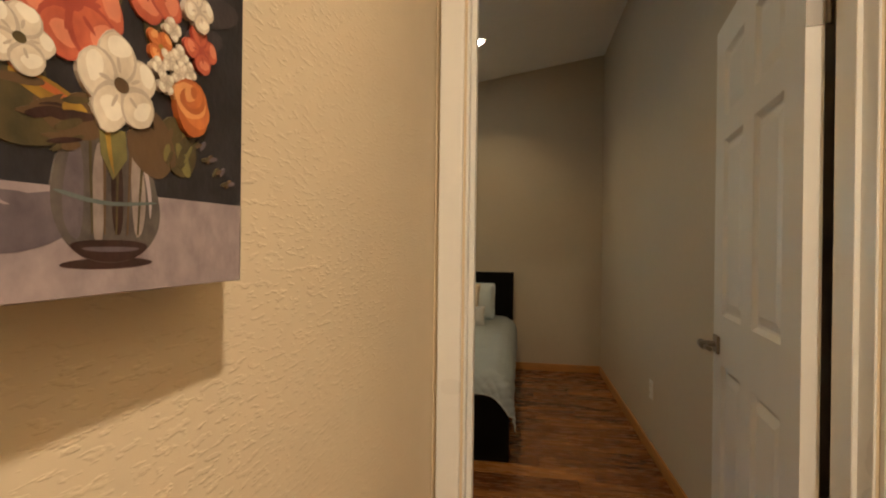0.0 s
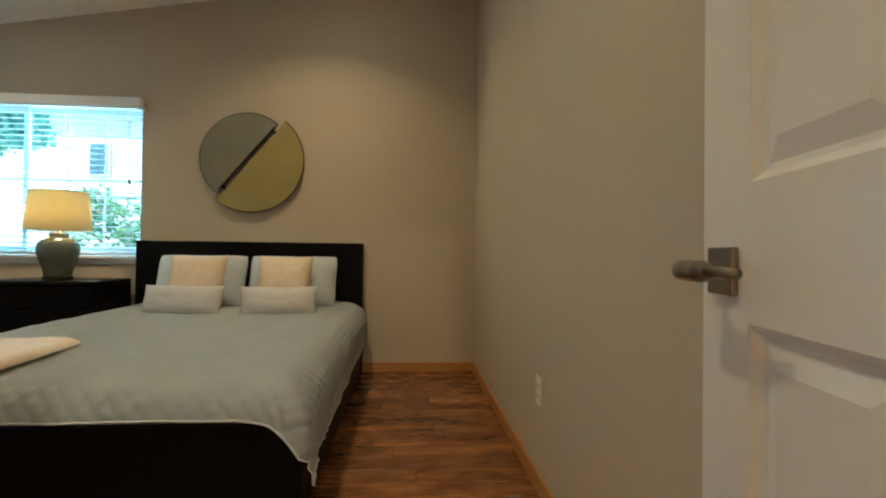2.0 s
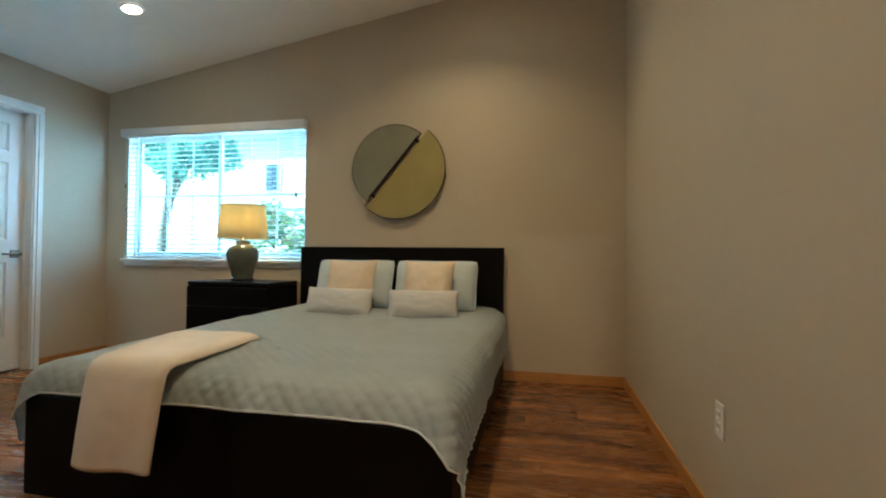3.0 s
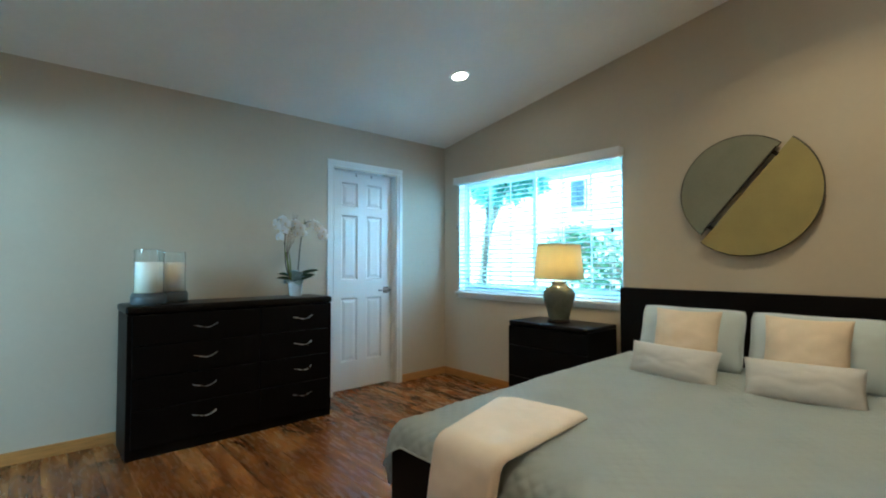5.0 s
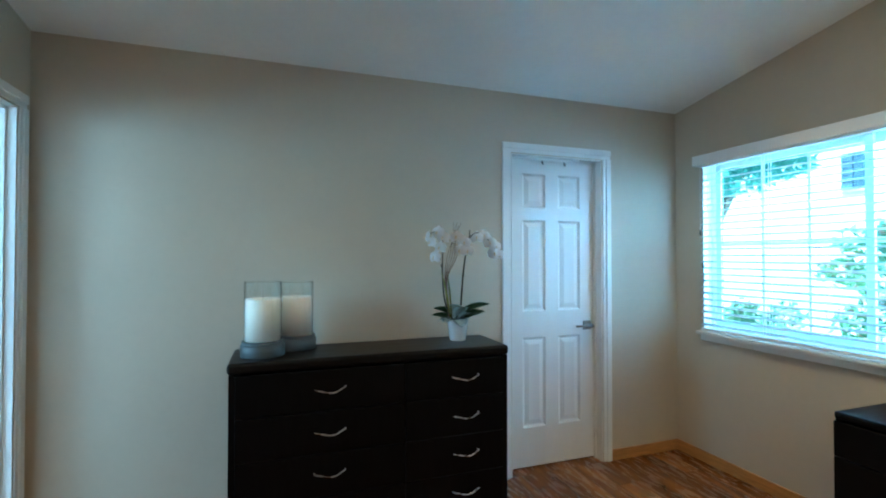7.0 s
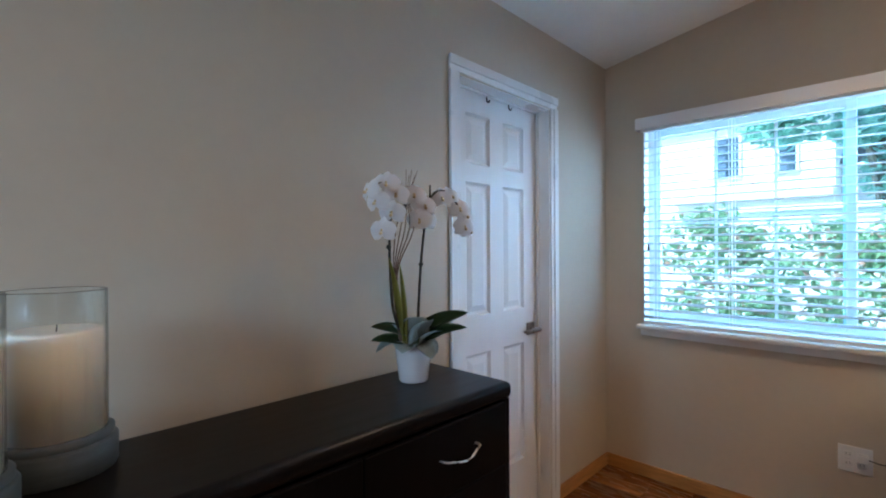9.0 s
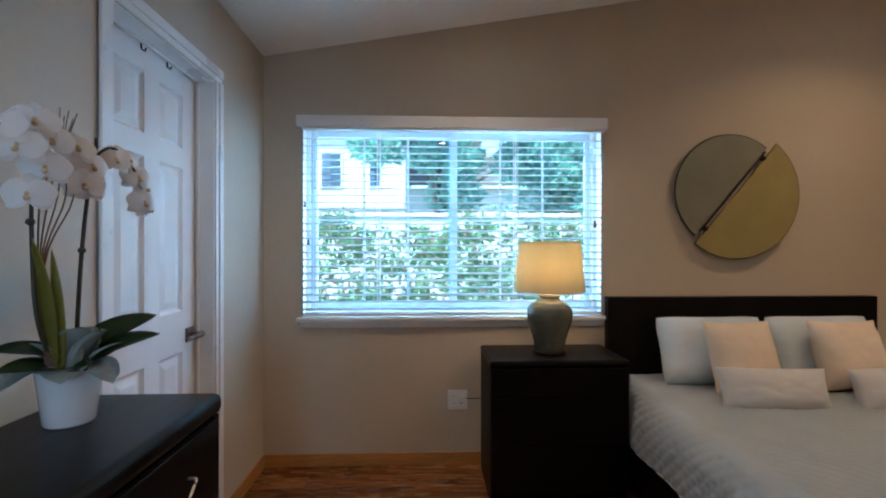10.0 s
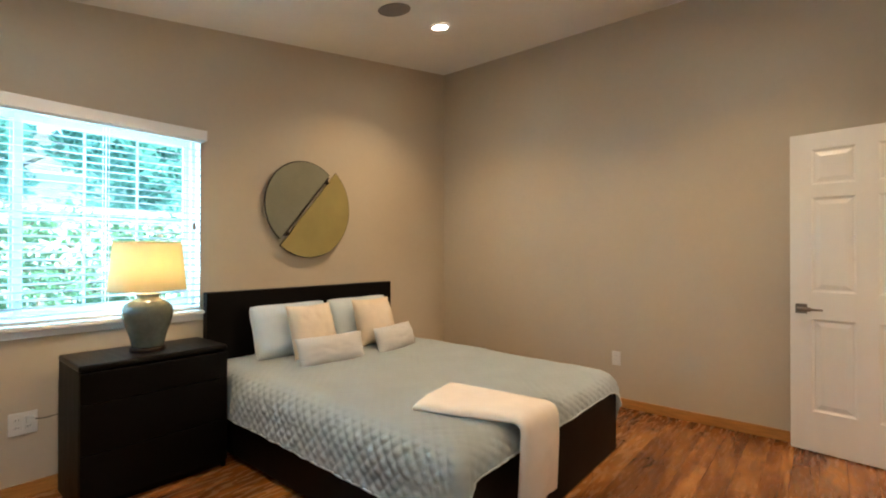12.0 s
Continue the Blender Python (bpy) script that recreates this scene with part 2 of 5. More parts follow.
MATTRESS = mat("white_mattress", (0.7, 0.7, 0.68), 0.9)
CERAMIC = mat("sage_ceramic", (0.17, 0.185, 0.14), 0.14, 0, 0.3, 9, 60, 0.02, coat=0.6, colour2=(0.10, 0.115, 0.085))
CERATOP = mat("pale_glaze", (0.36, 0.35, 0.25), 0.15, 0, 0.15, 14, 60, 0.02, coat=0.6)
SHADE = shade_cloth("linen_shade", (0.86, 0.77, 0.50))
WAX = mat("cream_wax", (0.74, 0.66, 0.54), 0.5, 0, 0.05, 12, 60, 0.04)
WAX.node_tree.nodes["Principled BSDF"].inputs["Subsurface Weight"].default_value = 0.3
WAX.node_tree.nodes["Principled BSDF"].inputs["Subsurface Radius"].default_value = (0.02, 0.012, 0.008)
GREYWOOD = mat("grey_painted_wood", (0.07, 0.085, 0.09), 0.45, 0, 0.3, 8, 60, 0.2, 0.001, stretch=(1, 1, 8))
POTWHITE = mat("white_ceramic_pot", (0.82, 0.82, 0.82), 0.2, 0, 0.03, 9, 50, 0.02, coat=0.4)
ORCHLEAF = leafy("orchid_leaf", (0.035, 0.085, 0.025), (0.018, 0.05, 0.016), 0.1)
PALELEAF = leafy("young_orchid_leaf", (0.34, 0.32, 0.06), (0.14, 0.18, 0.035), 0.3)
GREYLEAF = mat("blue_grey_cloth_leaf", (0.36, 0.44, 0.43), 0.8, 0, 0.25, 14, 120, 0.2, 0.001)
PETAL = leafy("white_orchid_petal", (0.88, 0.87, 0.87), (0.82, 0.80, 0.81), 0.45)
LIP = leafy("pale_orchid_lip", (0.70, 0.58, 0.34), (0.6, 0.42, 0.25), 0.2)
STEM = mat("dark_orchid_stem", (0.04, 0.035, 0.02), 0.6, 0, 0.3, 40)
TWIG = mat("brown_twig", (0.18, 0.11, 0.07), 0.7, 0, 0.3, 60)
ARTGREY = mat("sage_art_panel", (0.235, 0.232, 0.165), 0.55, 0, 0.12, 5, 90, 0.15, 0.0012)
ARTGOLD = mat("olive_gold_art_panel", (0.35, 0.285, 0.10), 0.5, 0, 0.12, 5, 90, 0.15, 0.0012)
ARTEDGE = mat("dark_art_edge", (0.05, 0.045, 0.03), 0.5)
GRILLE = mat("grey_speaker_grille", (0.22, 0.21, 0.20), 0.6, 0, 0.15, 60, 700, 0.5, 0.001)
LENS = glow("lamp_lens", (1.0, 0.86, 0.66), 14)
CABLE = mat("dark_cable", (0.05, 0.045, 0.04), 0.6)


# ---------- mesh helpers ----------
def part(name, bm, material, parent=None, label="", smooth=False, m=None):
    me = bpy.data.meshes.new(name)
    bm.normal_update()
    bm.to_mesh(me)
    bm.free()
    me.materials.append(material)
    if smooth:
        for p in me.polygons:
            p.use_smooth = True
    ob = new(name, me)
    if parent is not None:
        ob.parent = parent
    if m is not None:
        ob.matrix_basis = m
    if label:
        ob["label"] = label
    return ob


def thing(name, label, category, m=None, group="", kind=""):
    ob = new(name)
    ob.empty_display_size = 0.1
    if m is not None:
        ob.matrix_basis = m
    return tagged(ob, label, category, group, kind)


def hexa(bm, x0, x1, y0, y1, z0, za, zb=None):
    """A block whose top runs from za at x0 to zb at x1."""
    zb = za if zb is None else zb
    v = [bm.verts.new(p) for p in ((x0, y0, z0), (x1, y0, z0), (x1, y1, z0), (x0, y1, z0), (x0, y0, za), (x1, y0, zb), (x1, y1, zb), (x0, y1, za))]
    fs = [bm.faces.new([v[i] for i in f]) for f in ((3, 2, 1, 0), (4, 5, 6, 7), (0, 1, 5, 4), (1, 2, 6, 5), (2, 3, 7, 6), (3, 0, 4, 7))]
    return v, fs


def box(x0, x1, y0, y1, z0, z1, bevel=0.0, seg=2, bm=None):
    own = bmesh.new()
    hexa(own, x0, x1, y0, y1, z0, z1)
    if bevel:
        bmesh.ops.bevel(own, geom=own.edges[:], offset=bevel, segments=seg, profile=0.5, affect="EDGES")
    if bm is None:
        return own
    me = bpy.data.meshes.new("tmp")
    own.to_mesh(me)
    own.free()
    bm.from_mesh(me)
    bpy.data.meshes.remove(me)
    return bm


def lathe(profile, n=40, bm=None, cx=0, cy=0):
    """A turned shape from (radius, height) pairs."""
    bm = bm or bmesh.new()
    rings = []
    for r, z in profile:
        if r < 1e-5:
            rings.append([bm.verts.new((cx, cy, z))])
        else:
            rings.append([bm.verts.new((cx + r * math.cos(2 * math.pi * k / n), cy + r * math.sin(2 * math.pi * k / n), z)) for k in range(n)])
    for a, b in zip(rings, rings[1:]):
        for k in range(n):
            j = (k + 1) % n
            if len(a) == 1 and len(b) > 1:
                bm.faces.new((a[0], b[j], b[k]))
            elif len(b) == 1 and len(a) > 1:
                bm.faces.new((a[k], a[j], b[0]))
            elif len(a) > 1:
                bm.faces.new((a[k], a[j], b[j], b[k]))
    return bm


def tube(points, radius, n=8, bm=None, end=None):
    """A round bar along points; radius tapers to end."""
    bm = bm or bmesh.new()
    pts = [Vector(p) for p in points]
    last = None
    rings = []
    for i, p in enumerate(pts):
        d = (pts[min(i + 1, len(pts) - 1)] - pts[max(i - 1, 0)]).normalized()
        side = d.cross(Vector((0.31, 0.17, 0.93)))
        side = side.normalized() if side.length > 1e-3 else d.orthogonal().normalized()
        if last is not None:
            side = (last - d * last.dot(d)).normalized()
        last = side
        up = d.cross(side)
        r = radius if end is None else radius + (end - radius) * i / (len(pts) - 1)
        rings.append([bm.verts.new(p + r * (math.cos(2 * math.pi * k / n) * side + math.sin(2 * math.pi * k / n) * up)) for k in range(n)])
    for a, b in zip(rings, rings[1:]):
        for k in range(n):
            bm.faces.new((a[k], a[(k + 1) % n], b[(k + 1) % n], b[k]))
    bm.faces.new(rings[0][::-1]), bm.faces.new(rings[-1])
    return bm


def curve(points, steps=8):
    """A smooth line through points."""
    P = [Vector(p) for p in points]
    P = [2 * P[0] - P[1]] + P + [2 * P[-1] - P[-2]]
    out = []
    for a, b, c, d in zip(P, P[1:], P[2:], P[3:]):
        for s in range(steps):
            t = s / steps
            out.append(0.5 * ((2 * b) + (c - a) * t + (2 * a - 5 * b + 4 * c - d) * t * t + (3 * b - a - 3 * c + d) * t ** 3))
    return out + [P[-2]]


def outward(bm):
    bmesh.ops.remove_doubles(bm, verts=bm.verts[:], dist=1e-5)
    bmesh.ops.recalc_face_normals(bm, faces=bm.faces[:])
    return bm


def structure(name, bm, material, label, category):
    return tagged(part(name, bm, material), label, category, kind="structure")


# ---------- shell ----------
WT, BT = 0.115, 0.16
ZH = 2.44
# openings: entry door, bathroom door, side door, window
EX0, EX1, EZ = -0.157, 0.589, 2.045
BX0, BX1 = -3.72, -3.02
SY0, SY1 = 3.862, 4.548
WX0, WX1, WZ0, WZ1 = -3.60, -1.80, 0.885, 2.045

bm = bmesh.new()
for x0, x1, z0, z1 in ((XL - 0.12, WX0, 0, None), (WX1, XR + 0.12, 0, None), (WX0, WX1, 0, WZ0), (WX0, WX1, WZ1, None)):
    hexa(bm, x0, x1, YB, YB + BT, z0, z1 or ceil_z(x0), z1 or ceil_z(x1))
structure("wall_north", bm, PAINT, "greige painted plaster wall with a window behind the bed", "wall")
bm = bmesh.new()
hexa(bm, XR, XR + 0.12, -1.5, YB, 0, ceil_z(XR))
structure("wall_east", bm, PAINT, "long plain greige painted plaster wall", "wall")
bm = bmesh.new()
for y0, y1, z0, z1 in ((YN, SY0, 0, ZL), (SY1, YB, 0, ZL), (SY0, SY1, EZ, ZL)):
    hexa(bm, XL - 0.12, XL, y0, y1, z0, z1)
structure("wall_west", bm, PAINT, "greige painted plaster wall behind the black dresser", "wall")
bm = bmesh.new()
for x0, x1, z0 in ((XL - 0.12, BX0, 0), (BX0, BX1, EZ), (BX1, EX0, 0), (EX0, EX1, EZ), (EX1, XR, 0)):
    hexa(bm, x0, x1, YN - 0.006, YN, z0, ceil_z(x0), ceil_z(x1))
structure("wall_south", bm, PAINT, "greige painted plaster wall with two door openings", "wall")
bm = bmesh.new()
for x0, x1, z0 in ((-1.9, EX0, 0), (EX0, EX1, EZ), (EX1, XR, 0)):
    hexa(bm, x0, x1, YN - WT, YN - 0.006, z0, ceil_z(x0), ceil_z(x1))
structure("wall_hall_end", bm, HALLPAINT, "cream textured hall wall round the bedroom door", "wall")
bm = bmesh.new()
hexa(bm, -0.342, -0.222, -1.5, YN - WT, 0, ZH)
structure("wall_hall_west", bm, HALLPAINT, "cream knock-down textured hall wall with a painting", "wall")
bm = bmesh.new()
hexa(bm, -0.342, XR + 0.12, -1.62, -1.5, 0, ZH)
structure("wall_hall_south", bm, HALLPAINT, "plain cream wall closing the hall", "wall")
bm = bmesh.new()
for x0, x1, z0 in ((XL - 0.12, BX0, 0), (BX0, BX1, EZ), (BX1, -1.9, 0)):
    hexa(bm, x0, x1, YN - WT, YN - 0.006, z0, ceil_z(x0), ceil_z(x1))
hexa(bm, XL - 0.12, XL, -1.12, YN - WT, 0, ZH)
hexa(bm, -1.9, -1.78, -1.12, YN - WT, 0, ZH)
for x0, x1, z0, z1 in ((XL, -3.0, 0, ZH), (-2.1, -1.9, 0, ZH), (-3.0, -2.1, 0, 1.3), (-3.0, -2.1, 2.2, ZH)):
    hexa(bm, x0, x1, -1.12, -1.0, z0, z1)
structure("wall_bath", bm, BATHPAINT, "white painted bathroom walls beyond the door", "wall")
bm = bmesh.new()
x0, x1 = XL - 0.12, XR + 0.12
v, _ = hexa(bm, x0, x1, YN - 0.05, YB + BT, ceil_z(x0) + 0.12, ceil_z(x0) + 0.24, ceil_z(x1) + 0.24)
for i, (x, y) in enumerate(((x0, YN - WT), (x1, YN - WT), (x1, YB + BT), (x0, YB + BT))):
    v[i].co = (x, y, ceil_z(x) + 0.0005)
    v[i + 4].co = (x, y, ceil_z(x) + 0.14)
structure("ceiling", bm, CEILPAINT, "sloped off-white painted bedroom ceiling", "ceiling")
bm = bmesh.new()
hexa(bm, -0.342, XR, -1.62, YN - WT, ZH, ZH + 0.1)
structure("ceiling_hall", bm, CEILPAINT, "flat off-white hall ceiling", "ceiling")
bm = bmesh.new()
hexa(bm, XL - 0.12, -1.78, -1.12, YN - WT, ZH, ZH + 0.1)
structure("ceiling_bath", bm, CEILPAINT, "flat white bathroom ceiling", "ceiling")
# closet behind the side door
bm = bmesh.new()
for a in ((-4.75, -4.65, 3.6, 4.8, 0, ZL), (-4.65, -3.95, 3.6, 3.7, 0, ZL), (-4.65, -3.95, 4.7, 4.8, 0, ZL), (-4.65, -3.95, 3.7, 4.7, ZL - 0.05, ZL)):
    hexa(bm, *a)
structure("wall_closet", bm, BATHPAINT, "plain walls of the room behind the side door", "wall")

# floor: boards along the headwall, over a dark sub-floor
bm = bmesh.new()
for a in ((XL - 0.12, XR + 0.12, YN - WT, YB + BT), (-0.342, XR + 0.12, -1.62, YN - WT), (XL - 0.12, -1.78, -1.12, YN - WT), (-4.75, XL - 0.12, 3.6, 4.8)):
    hexa(bm, *a, -0.12, -0.012)
floor = structure("floor", bm, SUBFLOOR, "figured reddish-brown hardwood plank floor", "floor")


def baseboard(name, x0, x1, y0, y1):
    tagged(part(name, box(x0, x1, y0, y1, 0, 0.075, 0.004), OAK), "natural oak baseboard along the wall", "baseboard", kind="structure")


BB = 0.012
baseboard("baseboard_north", XL + BB, XR - BB, YB - BB, YB - 0.0005)
baseboard("baseboard_east", XR - BB, XR - 0.0005, YN + BB, YB)
baseboard("baseboard_west_1", XL + 0.0005, XL + BB, YN, SY0 - 0.07)
baseboard("baseboard_west_2", XL + 0.0005, XL + BB, SY1 + 0.07, YB)
baseboard("baseboard_south", BX1 + 0.075, EX0 - 0.075, YN + 0.0005, YN + BB)
baseboard("baseboard_hall_west", -0.2215, -0.21, -1.5, YN - WT)


def casing(name, axis, a0, a1, at, out, top=EZ, width=0.062, thick=0.017, steps=((1.0, 0.55), (0.62, 1.0))):
    """Door trim round an opening: two legs and a head with a stepped moulding. axis: along x or y; out: the way that it faces."""
    root = tagged(new(name), "white painted wooden door casing", "door trim", kind="structure")

    def leg(n, u0, u1, z0, z1, vertical, inner):
        b = bmesh.new()
        for k, (f, tk) in enumerate(steps):
            c0, c1, d0, d1 = u0, u1, z0, z1
            if f < 1:
                if vertical:
                    c0, c1 = (u0, u0 + width * f) if inner > 0 else (u1 - width * f, u1)
                else:
                    d0, d1 = z1 - width * f, z1
            p, q = at + out * 0.0004, at + out * thick * tk
            p, q = min(p, q), max(p, q)
            if axis == "x":
                box(c0, c1, p, q, d0, d1, 0.003, 2, b)
            else:
                box(p, q, c0, c1, d0, d1, 0.003, 2, b)
        part(n, b, TRIM, root)

    rev = 0.006
    leg("casing_leg", a0 - rev - width, a0 - rev, 0, top + rev, True, 1)
    leg("casing_leg", a1 + rev, a1 + rev + width, 0, top + rev, True, -1)
    leg("casing_head", a0 - rev - width, a1 + rev + width, top + rev, top + rev + width, False, 0)
    return root


def jamb(name, axis, a0, a1, p0, p1, stop, top=EZ):
    root = tagged(new(name), "white painted door jamb with a stop", "door jamb", kind="structure")

    def b4(n, u0, u1, w0, w1, z0, z1):
        part(n, box(u0, u1, w0, w1, z0, z1, 0.0015, 1) if axis == "x" else box(w0, w1, u0, u1, z0, z1, 0.0015, 1), TRIM, root)

    t = 0.004
    b4("jamb_side", a0 - 0.001, a0 + t, p0 - 0.002, p1 + 0.002, 0, top)
    b4("jamb_side", a1 - t, a1 + 0.001, p0 - 0.002, p1 + 0.002, 0, top)
    b4("jamb_head", a0 + t, a1 - t, p0 - 0.002, p1 + 0.002, top - t, top + 0.001)
    s0, s1 = stop
    b4("door_stop", a0 + t, a0 + t + 0.011, s0, s1, 0, top - t)
    b4("door_stop", a1 - t - 0.011, a1 - t, s0, s1, 0, top - t)
    b4("door_stop", a0 + t + 0.011, a1 - t - 0.011, s0, s1, top - t - 0.011, top - t)
    return root


casing("trim_entry_room", "x", EX0, EX1, YN, 1)
casing("trim_entry_hall", "x", EX0, EX1, YN - WT, -1, width=0.049, steps=((1.0, 0.9),))
jamb("jamb_entry", "x", EX0, EX1, YN - WT, YN, (YN - 0.078, YN - 0.042))
casing("trim_bath", "x", BX0, BX1, YN, 1)
jamb("jamb_bath", "x", BX0, BX1, YN - WT, YN, (YN - 0.07, YN - 0.034))
casing("trim_side", "y", SY0, SY1, XL, 1)
jamb("jamb_side_door", "y", SY0, SY1, XL - 0.12, XL, (XL - 0.072, XL - 0.06))


# ---------- doors ----------
def door(name, width, m, label, lever_side, hinges=True, height=2.03, thick=0.035, lever_len=0.115, pin=0.005):
    """A six-panel moulded door. Its hinge edge is at x = 0, its faces at y = -thick and 0."""
    d = tagged(new(name), label, "door", kind="structure")
    d.matrix_basis = m
    st, mid = 0.113, 0.10
    rails = [(0, 0.255), (0.843, 1.015), (1.618, 1.70), (1.925, height)]
    pw = (width - 2 * st - mid) / 2
    spans = list(zip(rails, rails[1:]))
    for x0 in (0, width - st):
        part("stile", box(x0, x0 + st, -thick, 0, 0, height), DOORPAINT, d)
    for z0, z1 in rails:
        part("rail", box(st, width - st, -thick, 0, z0, z1), DOORPAINT, d)
    for (a, z0), (z1, c) in spans:
        part("mullion", box(st + pw, st + pw + mid, -thick, 0, z0, z1), DOORPAINT, d)
    for (a, z0), (z1, c) in spans:
        for x0 in (st, st + pw + mid):
            p = bmesh.new()
            loops = []
            # ovolo edge, groove, bevel up to the raised field
            for inset, depth in ((0.0, 0.0012), (0.011, 0.0115), (0.019, 0.0125), (0.046, 0.004)):
                loops.append((inset, depth))
            for face in (0, 1):
                rings = []
                for inset, depth in loops:
                    y = -depth if face else -thick + depth
                    rings.append([p.verts.new(q) for q in ((x0 + inset, y, z0 + inset), (x0 + pw - inset, y, z0 + inset), (x0 + pw - inset, y, z1 - inset), (x0 + inset, y, z1 - inset))])
                for r1, r2 in zip(rings, rings[1:]):
                    for k in range(4):
                        f = (r1[k], r1[(k + 1) % 4], r2[(k + 1) % 4], r2[k])
                        p.faces.new(f if not face else f[::-1])
                p.faces.new(rings[-1] if not face else rings[-1][::-1])
            part("panel", p, DOORPAINT, d)
    zc, xc = 0.906, width - 0.06
    for side, y in ((-1, -thick), (1, 0)):
        if lever_side not in (0, side):
            continue
        h = part("lever_handle", box(xc - 0.031, xc + 0.031, min(y, y + side * 0.009), max(y, y + side * 0.009), zc - 0.031, zc + 0.031, 0.002), NICKEL, d, "satin nickel lever on a square rose")
        part("spindle_neck", tube([(xc, y + side * 0.008, zc), (xc, y + side * 0.05, zc)], 0.0105, 14), NICKEL, h)
        grip = curve([(xc + 0.014, y + side * 0.05, zc), (xc - 0.01, y + side * 0.053, zc), (xc - 0.05, y + side * 0.053, zc)], 5)
        part("lever", tube(grip, 0.0135, 14), NICKEL, h, smooth=True)
        part("lever_shoulder", tube([(xc - 0.05, y + side * 0.053, zc), (xc - 0.062, y + side * 0.052, zc)], 0.0135, 14, end=0.0075), NICKEL, h, smooth=True)
        part("lever_tip", tube([(xc - 0.062, y + side * 0.052, zc), (xc - lever_len * 0.85, y + side * 0.05, zc), (xc - lever_len, y + side * 0.047, zc)], 0.0075, 12, end=0.0065), NICKEL, h, smooth=True)
    part("latch_plate", box(width - 0.0005, width + 0.0012, -thick / 2 - 0.0125, -thick / 2 + 0.0125, zc - 0.028, zc + 0.028), NICKEL, d)
    if hinges:
        for hz in (0.28, 1.76):
            hb = part("hinge", tube([(-0.004, pin, hz - 0.045), (-0.004, pin, hz + 0.045)], 0.0065, 12), HINGE, d, "steel butt hinge")
            part("hinge_leaf", box(-0.0022, -0.0004, -thick + 0.004, 0.0, hz - 0.045, hz + 0.045), HINGE, hb)
    return d


# entry door, standing open a little past the wall's square
door("door_entry", 0.757, pose(0.547, 1.425, 0.008, 0, 0, 90 - 8.3), "white six-panel door standing open against the wall", 0, pin=-0.04)
# bathroom door, swung into the bathroom
bd = door("door_bath", 0.69, pose(BX0 + 0.012, YN - WT - 0.043, 0.008, 0, 0, -88), "white six-panel bathroom door standing open", 0, hinges=False)
for hz in (0.237, 1.783):
    hb = part("hinge", tube([(-0.002, -0.004, hz - 0.045), (-0.002, -0.004, hz + 0.045)], 0.0075, 12), BRONZE, bd, "dark butt hinge")
    part("hinge_leaf", box(-0.038, -0.006, -0.0088, -0.0062, hz - 0.045, hz + 0.045), BRONZE, hb)
# side door, closed
sd = door("door_side", SY1 - SY0 - 0.016, pose(XL - 0.112, SY0 + 0.008, 0.012, 0, 0, 90), "white closed six-panel door with a lever", -1, hinges=False)
for hy in (0.26, 0.43):
    part("over_door_hook", tube([(hy, -0.03, 2.032), (hy, -0.039, 2.03), (hy, -0.04, 2.00), (hy, -0.052, 1.99), (hy, -0.056, 2.003)], 0.003, 6), BRONZE, sd, "small dark over-door hook")

# ---------- window ----------
win = tagged(new("window_1"), "white vinyl sliding window with a grid, over the nightstand", "window", kind="structure")
fy0, fy1 = YB + 0.075, YB + 0.135
for a in ((WX0, WX0 + 0.03, WZ0, WZ1), (WX1 - 0.03, WX1, WZ0, WZ1), (WX0 + 0.03, WX1 - 0.03, WZ0, WZ0 + 0.03), (WX0 + 0.03, WX1 - 0.03, WZ1 - 0.03, WZ1)):
    part("window_frame", box(a[0], a[1], fy0, fy1, a[2], a[3], 0.004), VINYL, win)
cx = -2.70
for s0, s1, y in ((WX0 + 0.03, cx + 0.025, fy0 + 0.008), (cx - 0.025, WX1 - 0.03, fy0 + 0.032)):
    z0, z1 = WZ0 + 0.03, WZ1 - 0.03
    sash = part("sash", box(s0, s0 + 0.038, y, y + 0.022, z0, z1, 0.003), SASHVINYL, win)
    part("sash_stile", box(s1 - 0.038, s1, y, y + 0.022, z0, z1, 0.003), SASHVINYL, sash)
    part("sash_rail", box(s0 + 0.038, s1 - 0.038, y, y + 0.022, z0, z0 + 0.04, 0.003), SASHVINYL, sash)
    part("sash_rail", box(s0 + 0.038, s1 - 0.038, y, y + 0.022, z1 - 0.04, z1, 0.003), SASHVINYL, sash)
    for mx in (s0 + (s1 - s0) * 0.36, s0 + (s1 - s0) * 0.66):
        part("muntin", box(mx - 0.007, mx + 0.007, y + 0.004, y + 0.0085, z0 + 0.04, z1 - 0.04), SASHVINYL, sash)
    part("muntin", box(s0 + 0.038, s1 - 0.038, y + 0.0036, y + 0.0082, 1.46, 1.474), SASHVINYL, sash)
    gp = part("pane", box(s0 + 0.04, s1 - 0.04, y + 0.009, y + 0.013, z0 + 0.035, z1 - 0.035), PANE, sash, "cyan-tinted glass pane")
    gp.visible_shadow = False
for a in ((WX0, WX0 + 0.003, WZ0, WZ1), (WX1 - 0.003, WX1, WZ0, WZ1)):
    part("reveal", box(a[0], a[1], YB + 0.001, fy0, a[2], a[3]), TRIM, win)
part("window_stool", box(WX0 - 0.03, WX1 + 0.035, YB - 0.045, fy0, WZ0 - 0.022, WZ0 + 0.001, 0.006, 3), TRIM, win, "white painted window stool")
part("window_apron", box(WX0 - 0.015, WX1 + 0.02, YB - 0.016, YB - 0.0005, WZ0 - 0.062, WZ0 - 0.0225, 0.004), TRIM, win)

